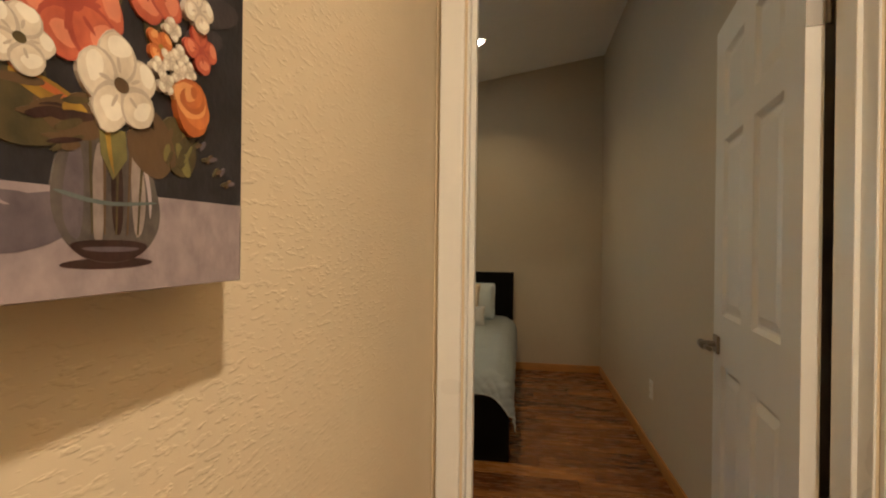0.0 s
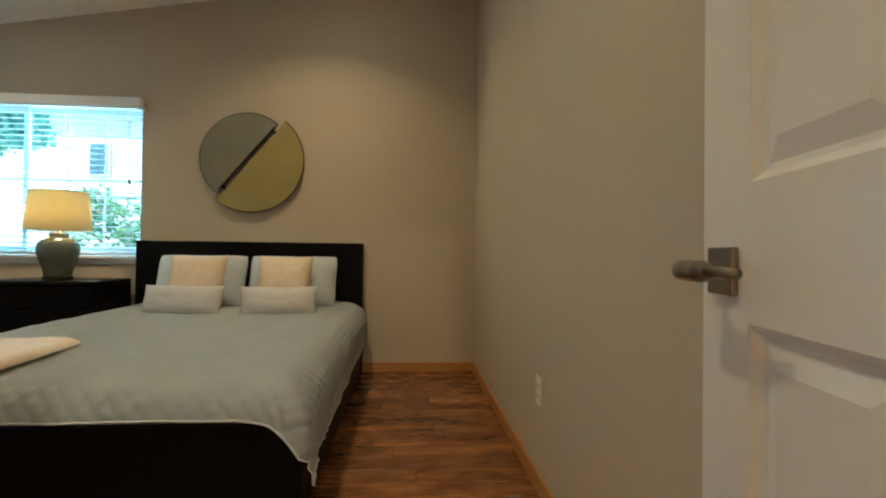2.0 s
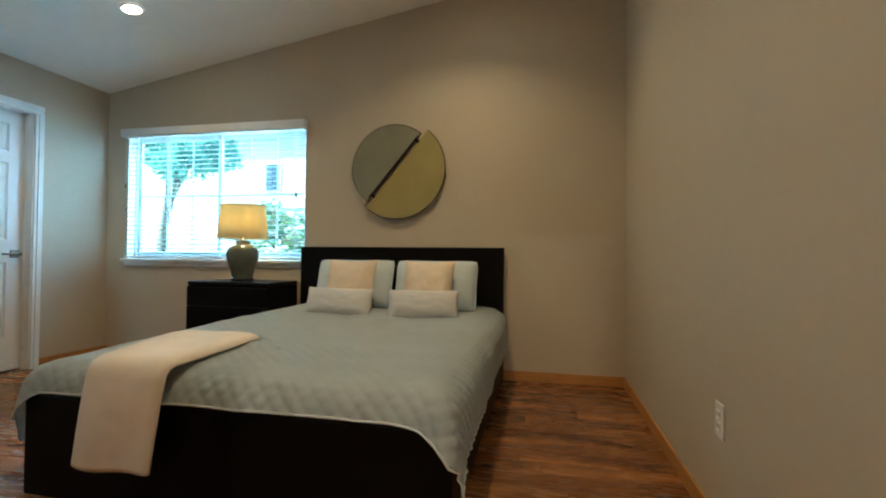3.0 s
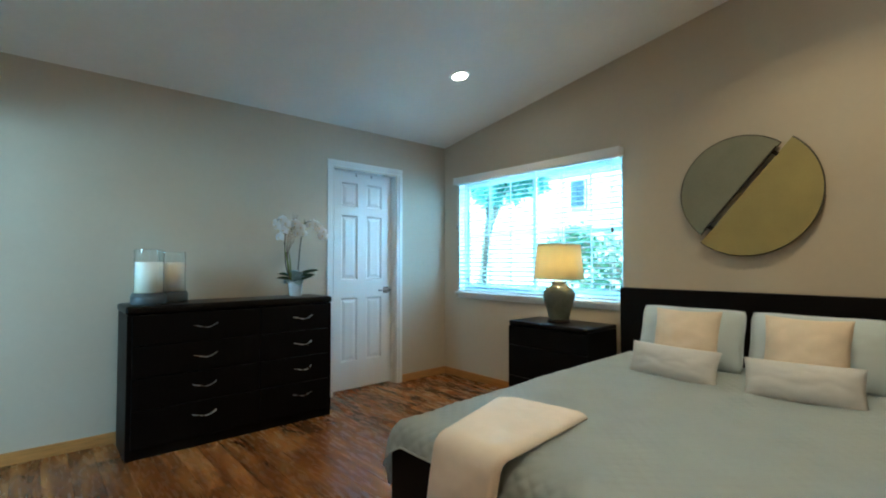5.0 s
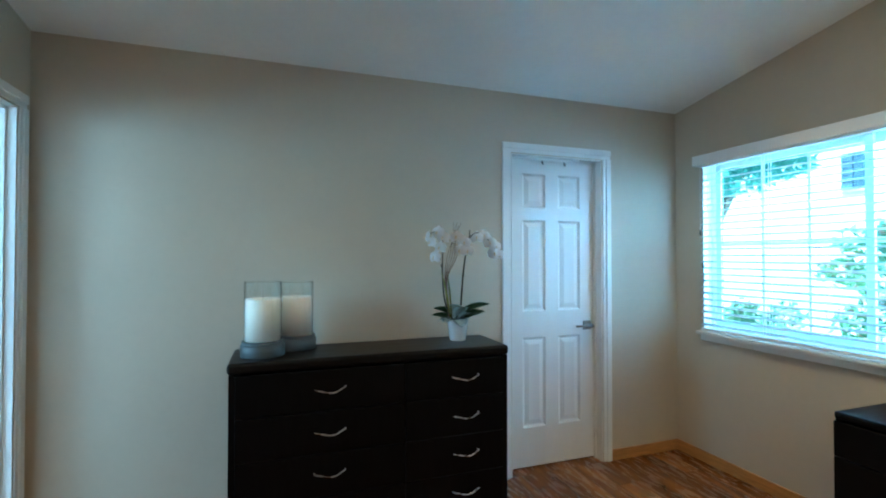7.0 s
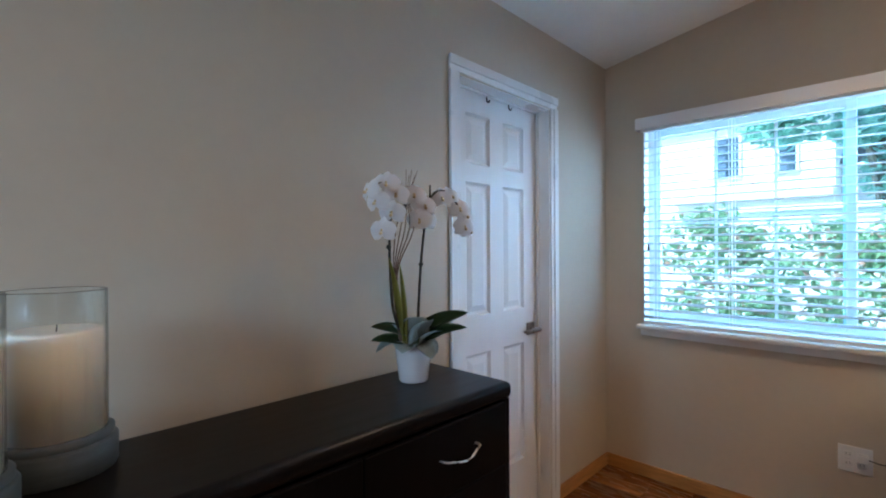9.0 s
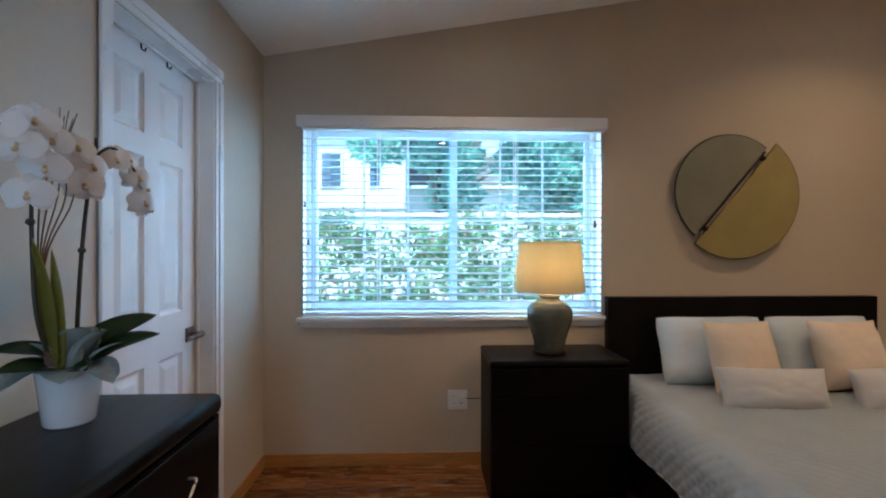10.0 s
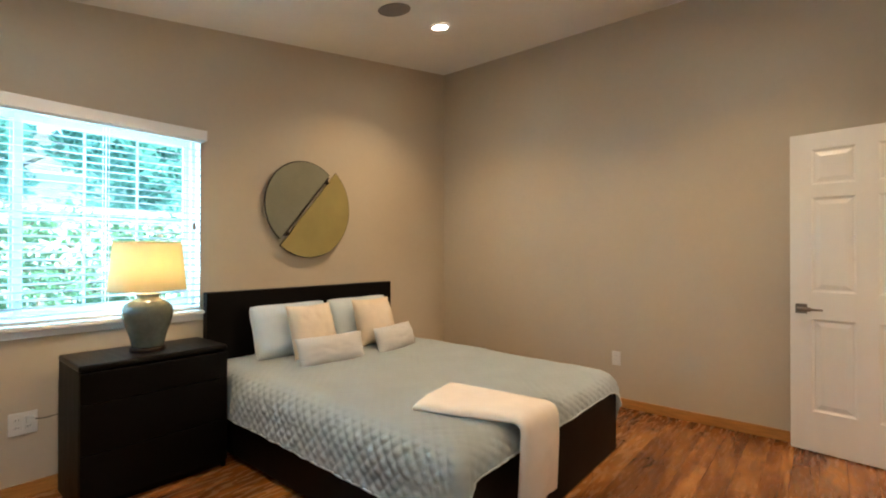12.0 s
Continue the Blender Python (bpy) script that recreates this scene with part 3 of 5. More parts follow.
blind = thing("window_blind", "white two-inch horizontal blind with open slats", "blind")
part("valance", box(WX0 - 0.022, WX1 + 0.012, YB - 0.072, YB - 0.058, 2.0, 2.068, 0.004), VINYL, blind, "white painted valance")
for vx in (WX0 - 0.022, WX1 - 0.002):
    part("valance_return", box(vx, vx + 0.014, YB - 0.0575, YB - 0.001, 2.0, 2.068, 0.003), VINYL, blind)
part("head_rail", box(WX0 + 0.006, WX1 - 0.006, YB - 0.05, YB + 0.0, 1.992, 2.04, 0.003), VINYL, blind)
sl = bmesh.new()
sw, sx0, sx1 = 0.048, WX0 + 0.008, WX1 - 0.008
for k in range(2):
    for i in range(5):
        u = -0.5 + i / 4
        zz = 0.004 * (1 - (2 * u) ** 2) - 0.003 * k
        sl.verts.new((sx0, u * sw, zz)), sl.verts.new((sx1, u * sw, zz))
sl.verts.ensure_lookup_table()
for i in range(4):
    a = 2 * i
    sl.faces.new([sl.verts[j] for j in (a, a + 1, a + 3, a + 2)])
    sl.faces.new([sl.verts[j] for j in (a + 12, a + 13, a + 11, a + 10)])
for a in (0, 8):
    sl.faces.new([sl.verts[j] for j in (a, a + 10, a + 11, a + 1)])
slat_me = bpy.data.meshes.new("slat")
sl.to_mesh(slat_me)
sl.free()
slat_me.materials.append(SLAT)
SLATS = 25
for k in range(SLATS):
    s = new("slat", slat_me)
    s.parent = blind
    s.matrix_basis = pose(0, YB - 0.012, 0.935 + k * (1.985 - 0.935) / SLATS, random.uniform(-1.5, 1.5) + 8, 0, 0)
part("bottom_rail", box(sx0, sx1, YB - 0.036, YB + 0.012, 0.893, 0.912, 0.004), VINYL, blind)
for lx in (-3.52, -3.15, -2.33, -1.88):
    for y in (YB - 0.039, YB + 0.014):
        for dx in (-0.008, 0.008):
            part("ladder_cord", box(lx + dx - 0.0016, lx + dx + 0.0016, y, y + 0.0012, 0.9, 1.995), TAPE, blind)
for wx, wz in ((-3.575, 1.55), (-3.555, 1.33)):
    part("pull_tassel", lathe([(0, wz + 0.02), (0.004, wz + 0.018), (0.007, wz - 0.016), (0, wz - 0.018)], 10, None, wx, YB - 0.052), GREYWOOD, blind, "small cord tassel")
    part("pull_cord", tube([(wx, YB - 0.052, wz + 0.018), (wx, YB - 0.05, 2.0)], 0.0012, 6), TAPE, blind)
part("pull_tassel", lathe([(0, 1.46), (0.006, 1.458), (0.011, 1.42), (0, 1.415)], 10, None, -1.86, YB - 0.052), TWIG, blind)
part("pull_cord", tube([(-1.86, YB - 0.052, 1.458), (-1.86, YB - 0.05, 2.0)], 0.0012, 6), TAPE, blind)


# ---------- ceiling fixtures ----------
tilt = math.degrees(math.atan(RISE))


def recessed(x, y, z, ry):
    r = thing("recessed_light", "white round recessed ceiling light, switched on", "ceiling light", pose(x, y, z, 0, ry, 0), "recessed lights")
    part("trim_ring", lathe([(0.052, -0.002), (0.056, -0.010), (0.074, -0.007), (0.078, -0.0005)], 36), TRIM, r, smooth=True)
    part("lens", lathe([(0, -0.005), (0.0535, -0.005)], 36), LENS, r, "glowing lens")


for cx, cy in CANS:
    recessed(cx, cy, ceil_z(cx), -tilt)
recessed(0.53, -0.23, ZH, 0)
spk = thing("ceiling_speaker", "grey round flush ceiling speaker", "speaker", pose(-0.95, 4.24, ceil_z(-0.95), 0, -tilt, 0))
part("grille", lathe([(0, -0.007), (0.07, -0.0068), (0.098, -0.005)], 40), GRILLE, spk, "perforated grey grille", True)
part("rim", lathe([(0.0985, -0.001), (0.099, -0.008), (0.108, -0.006), (0.111, -0.0005)], 40), GRILLE, spk, "", True)


# ---------- outlets ----------
def outlet(m, label, gangs=1):
    o = thing("wall_outlet", label, "outlet", m, "wall outlets")
    w = 0.072 if gangs == 1 else 0.118
    part("cover_plate", box(-w / 2, w / 2, -0.006, 0, -0.058, 0.058, 0.003), PLASTIC, o)
    for g in range(gangs):
        gx = 0 if gangs == 1 else (-0.023 + 0.046 * g)
        for z in (-0.02, 0.02):
            sck = part("socket", box(gx - 0.0165, gx + 0.0165, -0.0085, -0.006, z - 0.014, z + 0.014, 0.004), PLASTIC, o)
            for sx in (-0.006, 0.006):
                part("slot", box(gx + sx - 0.001, gx + sx + 0.001, -0.0088, -0.0084, z - 0.003, z + 0.006), SLOT, sck)
    return o


outlet(pose(XR, 3.34, 0.395, 0, 0, -90), "white duplex wall outlet above the oak baseboard")
o2 = outlet(pose(-2.68, YB, 0.385, 0, 0, 0), "white two-gang wall outlet with a plug in it", 2)
plug = thing("power_plug", "white plug with a thin cable to the nightstand", "plug", pose(-2.655, YB - 0.0088, 0.40))
part("plug_body", box(-0.016, 0.02, -0.022, 0, -0.014, 0.016, 0.004), PLASTIC, plug)
part("cable", tube(curve([(0.02, -0.012, 0.001), (0.06, -0.016, -0.004), (0.11, -0.014, 0.0), (0.135, -0.016, 0.0)], 5), 0.0026, 8), CABLE, plug, "thin dark cable")


# ---------- bed ----------
BXL, BXR, BYF, BYH = -1.785, -0.095, 3.045, 5.12
bed = thing("bed_frame", "black-brown wooden bed frame with a tall headboard", "bed")
part("headboard", box(-1.79, -0.125, BYH, 5.178, 0, 1.003, 0.004), BLACKWOOD, bed)
part("side_rail", box(BXL, BXL + 0.03, BYF + 0.03, BYH, 0.04, 0.38, 0.003), BLACKWOOD, bed)
part("side_rail", box(BXR - 0.055, BXR - 0.025, BYF + 0.03, BYH, 0.04, 0.38, 0.003), BLACKWOOD, bed)
part("footboard", box(BXL, BXR - 0.008, BYF, BYF + 0.03, 0.0, 0.38, 0.005), BLACKWOOD, bed)
part("slat_base", box(BXL + 0.03, BXR - 0.055, BYF + 0.03, BYH, 0.2, 0.26, 0.003), BLACKWOOD, bed)
mtr = tagged(part("mattress", box(BXL + 0.05, BXR - 0.05, BYF + 0.05, BYH - 0.01, 0.26, 0.47, 0.05, 4), MATTRESS), "white mattress under the quilt", "mattress")


def draped(bx0, bx1, by0, by1, top, left, right, foot, nx, ny, radius, puff, seed):
    """A cover lying on a bed and hanging over its left, right and foot edges."""
    b = bmesh.new()
    cxm, hw, rows = (bx0 + bx1) / 2, (bx1 - bx0) / 2, []

    def fold(e, r):
        # arc over the edge, then straight down
        if e <= 0:
            return e, 0.0
        q = r * math.pi / 2
        if e < q:
            return r * math.sin(e / r), r * (1 - math.cos(e / r))
        return r, r + e - q

    for j in range(ny + 1):
        row = []
        for i in range(nx + 1):
            u = -hw - left + (2 * hw + left + right) * i / nx
            # the corners of the cover reach lower than its foot edge
            low = foot + 0.035 * min(1, max(0, (u - hw + 0.20) / 0.30)) + 0.03 * min(1, max(0, (-u - hw + 0.10) / 0.25))
            s = -low + (by1 - by0 + low) * j / ny
            ex = abs(u) - (hw - radius)
            ey = -(s - radius)
            ox, dx = fold(ex, radius)
            oy, dy = fold(ey, radius)
            if ex > 0 and ey > 0:
                # the corner falls as one rounded cone
                far, turn = math.hypot(ex, ey), math.atan2(ey, ex)
                o, d = fold(far, radius)
                o *= (1 + 0.9 * max(0.0, d - radius)) / (math.cos(turn) ** 8 + math.sin(turn) ** 8) ** 0.125
                ox, oy, dx, dy = o * math.cos(turn), o * math.sin(turn), d * math.cos(turn), d * math.sin(turn)
            x = cxm + math.copysign((hw - radius) + ox, u)
            y = by0 + radius - oy
            drop = math.hypot(dx, dy) if dx > 0 and dy > 0 else max(dx, dy)
            flat = max(0.0, 1 - drop / 0.05)
            wav = noise.noise((u * 2.3 + seed, s * 2.3, 0.3)) * 0.014 * flat + noise.noise((u * 7 + seed, s * 7, 1.1)) * 0.005
            z = top - 0.035 * (1 - s / (by1 - by0)) - drop + wav
            # the hanging sides wave out a little
            sway = 0.012 * min(1, drop / 0.15)
            side = noise.noise((u * 1.5 + seed, s * 5.0, drop * 2))
            if dx > dy:
                x += math.copysign(sway * (0.9 + side), u)
            elif dy > 0:
                y -= sway * (0.9 + noise.noise((u * 6, seed, drop * 2)))
            # quilting: diagonal squares with stitched lines
            if puff:
                a, c = (u + s) / 0.064, (u - s) / 0.064
                h = abs(math.sin(math.pi * a) * math.sin(math.pi * c)) ** 0.6 * (1 + 0.7 * noise.noise((u * 5, s * 5, 4.4)))
                z += puff * h * (0.3 + 0.25 * flat)
                if drop > 0.02 and dx >= dy:
                    crumple = 0.010 * noise.noise((u * 13, s * 9, 2.2)) + 0.006 * noise.noise((u * 27, s * 21, 7.7))
                    x += math.copysign(1.9 * puff * h + (crumple if u < 0 else 0.3 * crumple) * min(1, drop / 0.08), u)
                elif drop > 0.02:
                    y -= 1.4 * puff * h
            row.append(b.verts.new((x, y, z)))
        rows.append(row)
    hem = [v.co.copy() for v in rows[0][2:-2:3]]
    sides = [r[0].co.copy() for r in rows[2::3]], [r[-1].co.copy() for r in rows[2::3]]
    for r0, r1 in zip(rows, rows[1:]):
        for i in range(nx):
            b.faces.new((r0[i], r0[i + 1], r1[i + 1], r1[i]))
    bmesh.ops.solidify(b, geom=b.faces[:], thickness=0.012)
    return b, hem, sides


quilt = thing("quilt", "pale sage quilted bedspread hanging over the bed", "bedspread")
cloth, hem, sides = draped(BXL - 0.012, BXR - 0.012, BYF - 0.015, 5.105, 0.550, 0.225, 0.237, 0.058, 250, 270, 0.12, 0.0056, 3.1)
part("bedspread", cloth, QUILT, quilt, "", True)
for line in (hem, *sides):
    part("hem_piping", tube(line, 0.0042, 6), QUILT, quilt, "", True)


def cushion(name, w, h, thick, m, material, label, cat="pillow", piping=None, pinch=0.07, seed=0.0, soft=0.03, full=0.74):
    """A stuffed cushion, x across, z up, puffed along y."""
    c = thing(name, label, cat, m, "pillows on the bed")
    b = bmesh.new()
    n = 26
    for face in (1, -1):
        g = []
        for j in range(n + 1):
            r = []
            for i in range(n + 1):
                u, v = -1 + 2 * i / n, -1 + 2 * j / n
                ru, rv = u * math.sqrt(1 - soft * v ** 4), v * math.sqrt(1 - soft * u ** 4)
                body = max(0.0, (1 - abs(u) ** 3) * (1 - abs(v) ** 3)) ** full
                edge = 1 - pinch * (1 - v * v) * abs(u) ** 3, 1 - pinch * (1 - u * u) * abs(v) ** 3
                wr = (0.009 * noise.noise((u * 2.5 + seed, v * 2.5, face + seed)) + 0.004 * noise.noise((u * 6 + seed, v * 5, face - seed))) * body
                sag = 0.10 * (1 - v) * 0.5
                r.append(b.verts.new((ru * w / 2 * edge[0], face * (thick / 2 * body * (0.9 + sag) + wr), rv * h / 2 * edge[1])))
            g.append(r)
        for r0, r1 in zip(g, g[1:]):
            for i in range(n):
                f = (r0[i], r0[i + 1], r1[i + 1], r1[i])
                b.faces.new(f if face < 0 else f[::-1])
    bmesh.ops.remove_doubles(b, verts=b.verts[:], dist=0.0008)
    part("cushion_cover", b, material, c, "", True)
    if piping:
        ring = []
        for k in range(4):
            for i in range(12):
                q = -1 + 2 * i / 12
                u, v = ((q, -1), (1, q), (-q, 1), (-1, -q))[k]
                u, v = u * math.sqrt(1 - soft * v ** 4), v * math.sqrt(1 - soft * u ** 4)
                ring.append((u * w / 2 * (1 - pinch * (1 - v * v) * abs(u) ** 3), 0, v * h / 2 * (1 - pinch * (1 - u * u) * abs(v) ** 3)))
        part("piping", tube(ring + ring[:1], 0.004, 6), piping, c)
    return c


for sx, seed in ((-1.25, 1.0), (-0.61, 4.0)):
    cushion("pillow", 0.64, 0.395, 0.23, pose(sx, 4.965, 0.717, -18, 0, 0), SHAM, "pale grey-green pillow leaning on the headboard", "pillow", SHAM, 0.06, seed, 0.13, 0.6)
cushion("throw_pillow", 0.38, 0.38, 0.2, pose(-1.205, 4.785, 0.725, -19, 0, 2), CREAM, "square cream throw pillow leaning on a larger one", "pillow", None, 0.08, 7.0)
cushion("throw_pillow", 0.38, 0.38, 0.2, pose(-0.625, 4.785, 0.725, -19, 0, -2), CREAM, "square cream throw pillow leaning on a larger one", "pillow", None, 0.08, 9.0)
cushion("lumbar_pillow", 0.52, 0.21, 0.16, pose(-1.20, 4.575, 0.612, -20, 0, -6), LUMBAR, "small grey lumbar pillow lying in front", "pillow", None, 0.06, 12.0)
cushion("lumbar_pillow", 0.48, 0.21, 0.16, pose(-0.60, 4.575, 0.61, -20, 0, 10), LUMBAR, "small grey lumbar pillow lying in front", "pillow", None, 0.06, 15.0)

# the folded throw over the foot corner: a soft thick pad with rounded edges
b = bmesh.new()
nu, nv = 26, 76
upper, under = [], []
for j in range(nv + 1):
    s = 0.94 * j / nv
    hi, lo = [], []
    for i in range(nu + 1):
        u = 0.5 - 0.5 * math.cos(math.pi * i / nu)
        along, r = s - 0.56, 0.035
        q = r * math.pi / 2
        if along <= 0:
            y, z, ny_, nz_ = BYF - 0.016 - along, 0.533, 0.0, 1.0
        elif along < q:
            y, z, ny_, nz_ = BYF - 0.016 - r * math.sin(along / r), 0.533 - r * (1 - math.cos(along / r)), -math.sin(along / r), math.cos(along / r)
        else:
            y, z, ny_, nz_ = BYF - 0.016 - r, 0.533 - r - (along - q), -1.0, 0.0
        k = s / 0.56 if s < 0.56 else (s - 0.56) / 0.38
        x0, wd = (-1.56 + 0.15 * k, 0.42 - 0.10 * k) if s < 0.56 else (-1.41 - 0.055 * k, 0.32 + 0.003 * k)
        x = x0 + wd * u
        y += (0.010 * math.sin(u * 7 + 1 + 2 * s) - 0.012) * (min(1, along / 0.15) if along > 0 else 0)
        if along < 0:
            y -= 0.10 * (1 - u) * (1 - s / 0.56)
        ends = min(1.0, (s + 0.004) / 0.03, (0.94 - s + 0.004) / 0.02)
        th = 0.034 * math.sqrt(max(0.0, 1 - abs(2 * u - 1) ** 7)) * math.sqrt(max(0.0, 1 - (1 - ends) ** 2)) + 0.006
        th += 0.008 * noise.noise((u * 3, s * 5, 1.7)) * math.sin(math.pi * u) + 0.003 * noise.noise((u * 9, s * 22, 6.1)) * math.sin(math.pi * u)
        hi.append(b.verts.new((x, y + ny_ * th, z + nz_ * th)))
        lo.append(b.verts.new((x, y, z)))
    upper.append(hi)
    under.append(lo)
for grid, flip in ((upper, False), (under, True)):
    for r0, r1 in zip(grid, grid[1:]):
        for i in range(nu):
            f = (r0[i], r0[i + 1], r1[i + 1], r1[i])
            b.faces.new(f if flip else f[::-1])
for e in (0, nu):
    for j in range(nv):
        b.faces.new((upper[j][e], upper[j + 1][e], under[j + 1][e], under[j][e]))
for e in (0, nv):
    for i in range(nu):
        b.faces.new((upper[e][i], upper[e][i + 1], under[e][i + 1], under[e][i]))
bmesh.ops.recalc_face_normals(b, faces=b.faces[:])
tagged(part("throw_blanket", b, THROW, smooth=True), "folded cream throw blanket hanging over the bed's foot", "blanket")


# ---------- nightstand and lamp ----------
ns = thing("nightstand", "black-brown three-drawer nightstand beside the bed", "nightstand")
nx0, nx1, ny0, ny1, nz = -2.545, -1.835, 4.75, 5.15, 0.722
part("side_panel", box(nx0, nx0 + 0.022, ny0 + 0.004, ny1, 0, nz - 0.032, 0.002), BLACKWOOD, ns)
part("side_panel", box(nx1 - 0.022, nx1, ny0 + 0.004, ny1, 0, nz - 0.032, 0.002), BLACKWOOD, ns)
part("back_panel", box(nx0 + 0.022, nx1 - 0.022, ny1 - 0.01, ny1, 0.03, nz - 0.032), BLACKWOOD, ns)
part("plinth", box(nx0 + 0.022, nx1 - 0.022, ny0 + 0.03, ny0 + 0.05, 0, 0.05), BLACKWOOD, ns)
part("top", box(nx0 - 0.003, nx1 + 0.003, ny0 - 0.006, ny1, nz - 0.0315, nz, 0.01, 4), BLACKTOP, ns)
for z0, z1 in ((0.045, 0.285), (0.289, 0.53), (0.534, 0.683)):
    part("drawer_front", box(nx0 + 0.001, nx1 - 0.001, ny0 - 0.014, ny0 + 0.003, z0, z1, 0.003), BLACKWOOD, ns)

lamp = thing("table_lamp", "sage ceramic table lamp with a lit cream shade", "lamp", pose(-2.195, 4.93, nz))
part("foot", lathe([(0, 0), (0.085, 0), (0.088, 0.006), (0.086, 0.022), (0.078, 0.026)], 40), BRONZE, lamp, "dark round foot", True)
part("ceramic_body", lathe([(0.077, 0.026), (0.081, 0.04), (0.092, 0.085), (0.108, 0.135), (0.122, 0.185), (0.125, 0.215), (0.121, 0.24), (0.106, 0.264), (0.083, 0.278)], 48), CERAMIC, lamp, "sage green glazed body", True)
part("neck", lathe([(0.083, 0.278), (0.062, 0.287), (0.055, 0.295), (0.056, 0.306), (0.062, 0.311), (0.06, 0.318), (0.02, 0.322), (0.012, 0.326), (0.012, 0.40), (0, 0.402)], 40), CERATOP, lamp, "pale glazed neck", True)
sh = part("shade", lathe([(0.190, 0.340), (0.166, 0.604), (0.164, 0.604), (0.188, 0.340), (0.190, 0.340)], 56), SHADE, lamp, "cream linen drum shade, lit from inside", True)
for rr, z in ((0.191, 0.342), (0.1672, 0.602)):
    part("shade_trim", lathe([(rr, z - 0.005), (rr + 0.001, z), (rr, z + 0.005), (rr - 0.003, z), (rr, z - 0.005)], 56), SHADE, sh)
for k in range(3):
    a = 2 * math.pi * k / 3
    part("shade_spoke", tube([(0.005, 0, 0.585), (0.163, 0, 0.598)], 0.0015, 6), BRONZE, sh, m=Matrix.Rotation(a, 4, "Z"))
part("bulb", lathe([(0, 0.425), (0.012, 0.428), (0.014, 0.40)], 16), PLASTIC, lamp)


# ---------- dresser ----------
dr = thing("dresser", "black-brown eight-drawer dresser with curved steel handles", "dresser")
dx0, dx1, dy0, dy1, dz = -3.765, -3.40, 2.267, 3.617, 0.924
part("side_panel", box(dx0, dx1 - 0.004, dy0 + 0.004, dy0 + 0.03, 0, dz - 0.052, 0.002), BLACKWOOD, dr)
part("side_panel", box(dx0, dx1 - 0.004, dy1 - 0.03, dy1 - 0.004, 0, dz - 0.052, 0.002), BLACKWOOD, dr)
part("back_panel", box(dx0, dx0 + 0.008, dy0 + 0.03, dy1 - 0.03, 0.03, dz - 0.052), BLACKWOOD, dr)
part("plinth", box(dx1 - 0.03, dx1 - 0.012, dy0 + 0.03, dy1 - 0.03, 0, 0.06), BLACKWOOD, dr)
part("top", box(dx0, dx1 + 0.004, dy0 - 0.004, dy1 + 0.004, dz - 0.05, dz, 0.018, 5), BLACKTOP, dr, "black-brown top with rounded edges")
ymid = 3.06
part("divider", box(dx0 + 0.01, dx1 - 0.012, ymid - 0.01, ymid + 0.01, 0.06, dz - 0.052), BLACKWOOD, dr)
zs = [0.062, 0.293, 0.487, 0.68, 0.870]
for (y0, y1, hy) in ((dy0 + 0.031, ymid - 0.002, 2.70), (ymid + 0.002, dy1 - 0.031, 3.37)):
    for k in range(4):
        df = part("drawer_front", box(dx1 - 0.012, dx1 + 0.004, y0, y1, zs[k] + 0.002, zs[k + 1] - 0.002, 0.003), BLACKWOOD, dr)
        hz = (0.212, 0.402, 0.59, 0.782)[k]
        pts = curve([(dx1 + 0.003, hy - 0.07, hz + 0.002), (dx1 + 0.022, hy - 0.066, hz + 0.001), (dx1 + 0.027, hy - 0.038, hz - 0.005), (dx1 + 0.029, hy - 0.002, hz - 0.014), (dx1 + 0.028, hy + 0.028, hz - 0.012), (dx1 + 0.026, hy + 0.05, hz - 0.001), (dx1 + 0.022, hy + 0.068, hz + 0.007), (dx1 + 0.003, hy + 0.071, hz + 0.007)], 6)
        part("handle", tube(pts, 0.0032, 8), STEEL, df, "wavy steel bow handle", True)


def hurricane(x, y, r, h, top):
    c = thing("candle_holder", "hurricane glass with a cream pillar candle on a grey base", "candle holder", pose(x, y, dz), "candle holders")
    part("base", lathe([(0, 0), (r, 0), (r + 0.002, 0.004), (r + 0.002, 0.052), (r - 0.004, 0.058), (0, 0.058)], 44), GREYWOOD, c, "round grey wooden base", True)
    part("base_band", lathe([(r - 0.004, 0.0585), (r - 0.004, 0.07), (r - 0.012, 0.072), (0, 0.072)], 44), GREYWOOD, c, "", True)
    gr = r - 0.014
    part("glass_cylinder", outward(lathe([(gr, 0.073), (gr, h), (gr - 0.0012, h + 0.0015), (gr - 0.0025, h), (gr - 0.0025, 0.073), (gr, 0.073)], 96)), HURRICANE, c, "clear glass cylinder").visible_shadow = False
    cr = gr - 0.0055
    cd = part("candle", lathe([(0, 0.0725), (cr, 0.0725), (cr, top), (cr - 0.005, top + 0.006), (cr - 0.016, top + 0.004), (0.012, top), (0, top)], 44), WAX, c, "cream wax pillar candle", True)
    part("wick", tube([(0, 0, top), (0.001, 0.001, top + 0.008), (0.003, 0.001, top + 0.014)], 0.0012, 6), SLOT, cd)


hurricane(-3.555, 2.405, 0.098, 0.345, 0.262)
hurricane(-3.678, 2.562, 0.094, 0.336, 0.258)

# ---------- orchid ----------
orch = thing("potted_orchid", "white orchid in a white ceramic pot on the dresser", "plant", pose(-3.63, 3.42, dz))
part("pot", lathe([(0, 0), (0.043, 0), (0.046, 0.004), (0.058, 0.108), (0.060, 0.114), (0.057, 0.116), (0.054, 0.108), (0.050, 0.095), (0, 0.095)], 40), POTWHITE, orch, "white tapered ceramic pot", True)


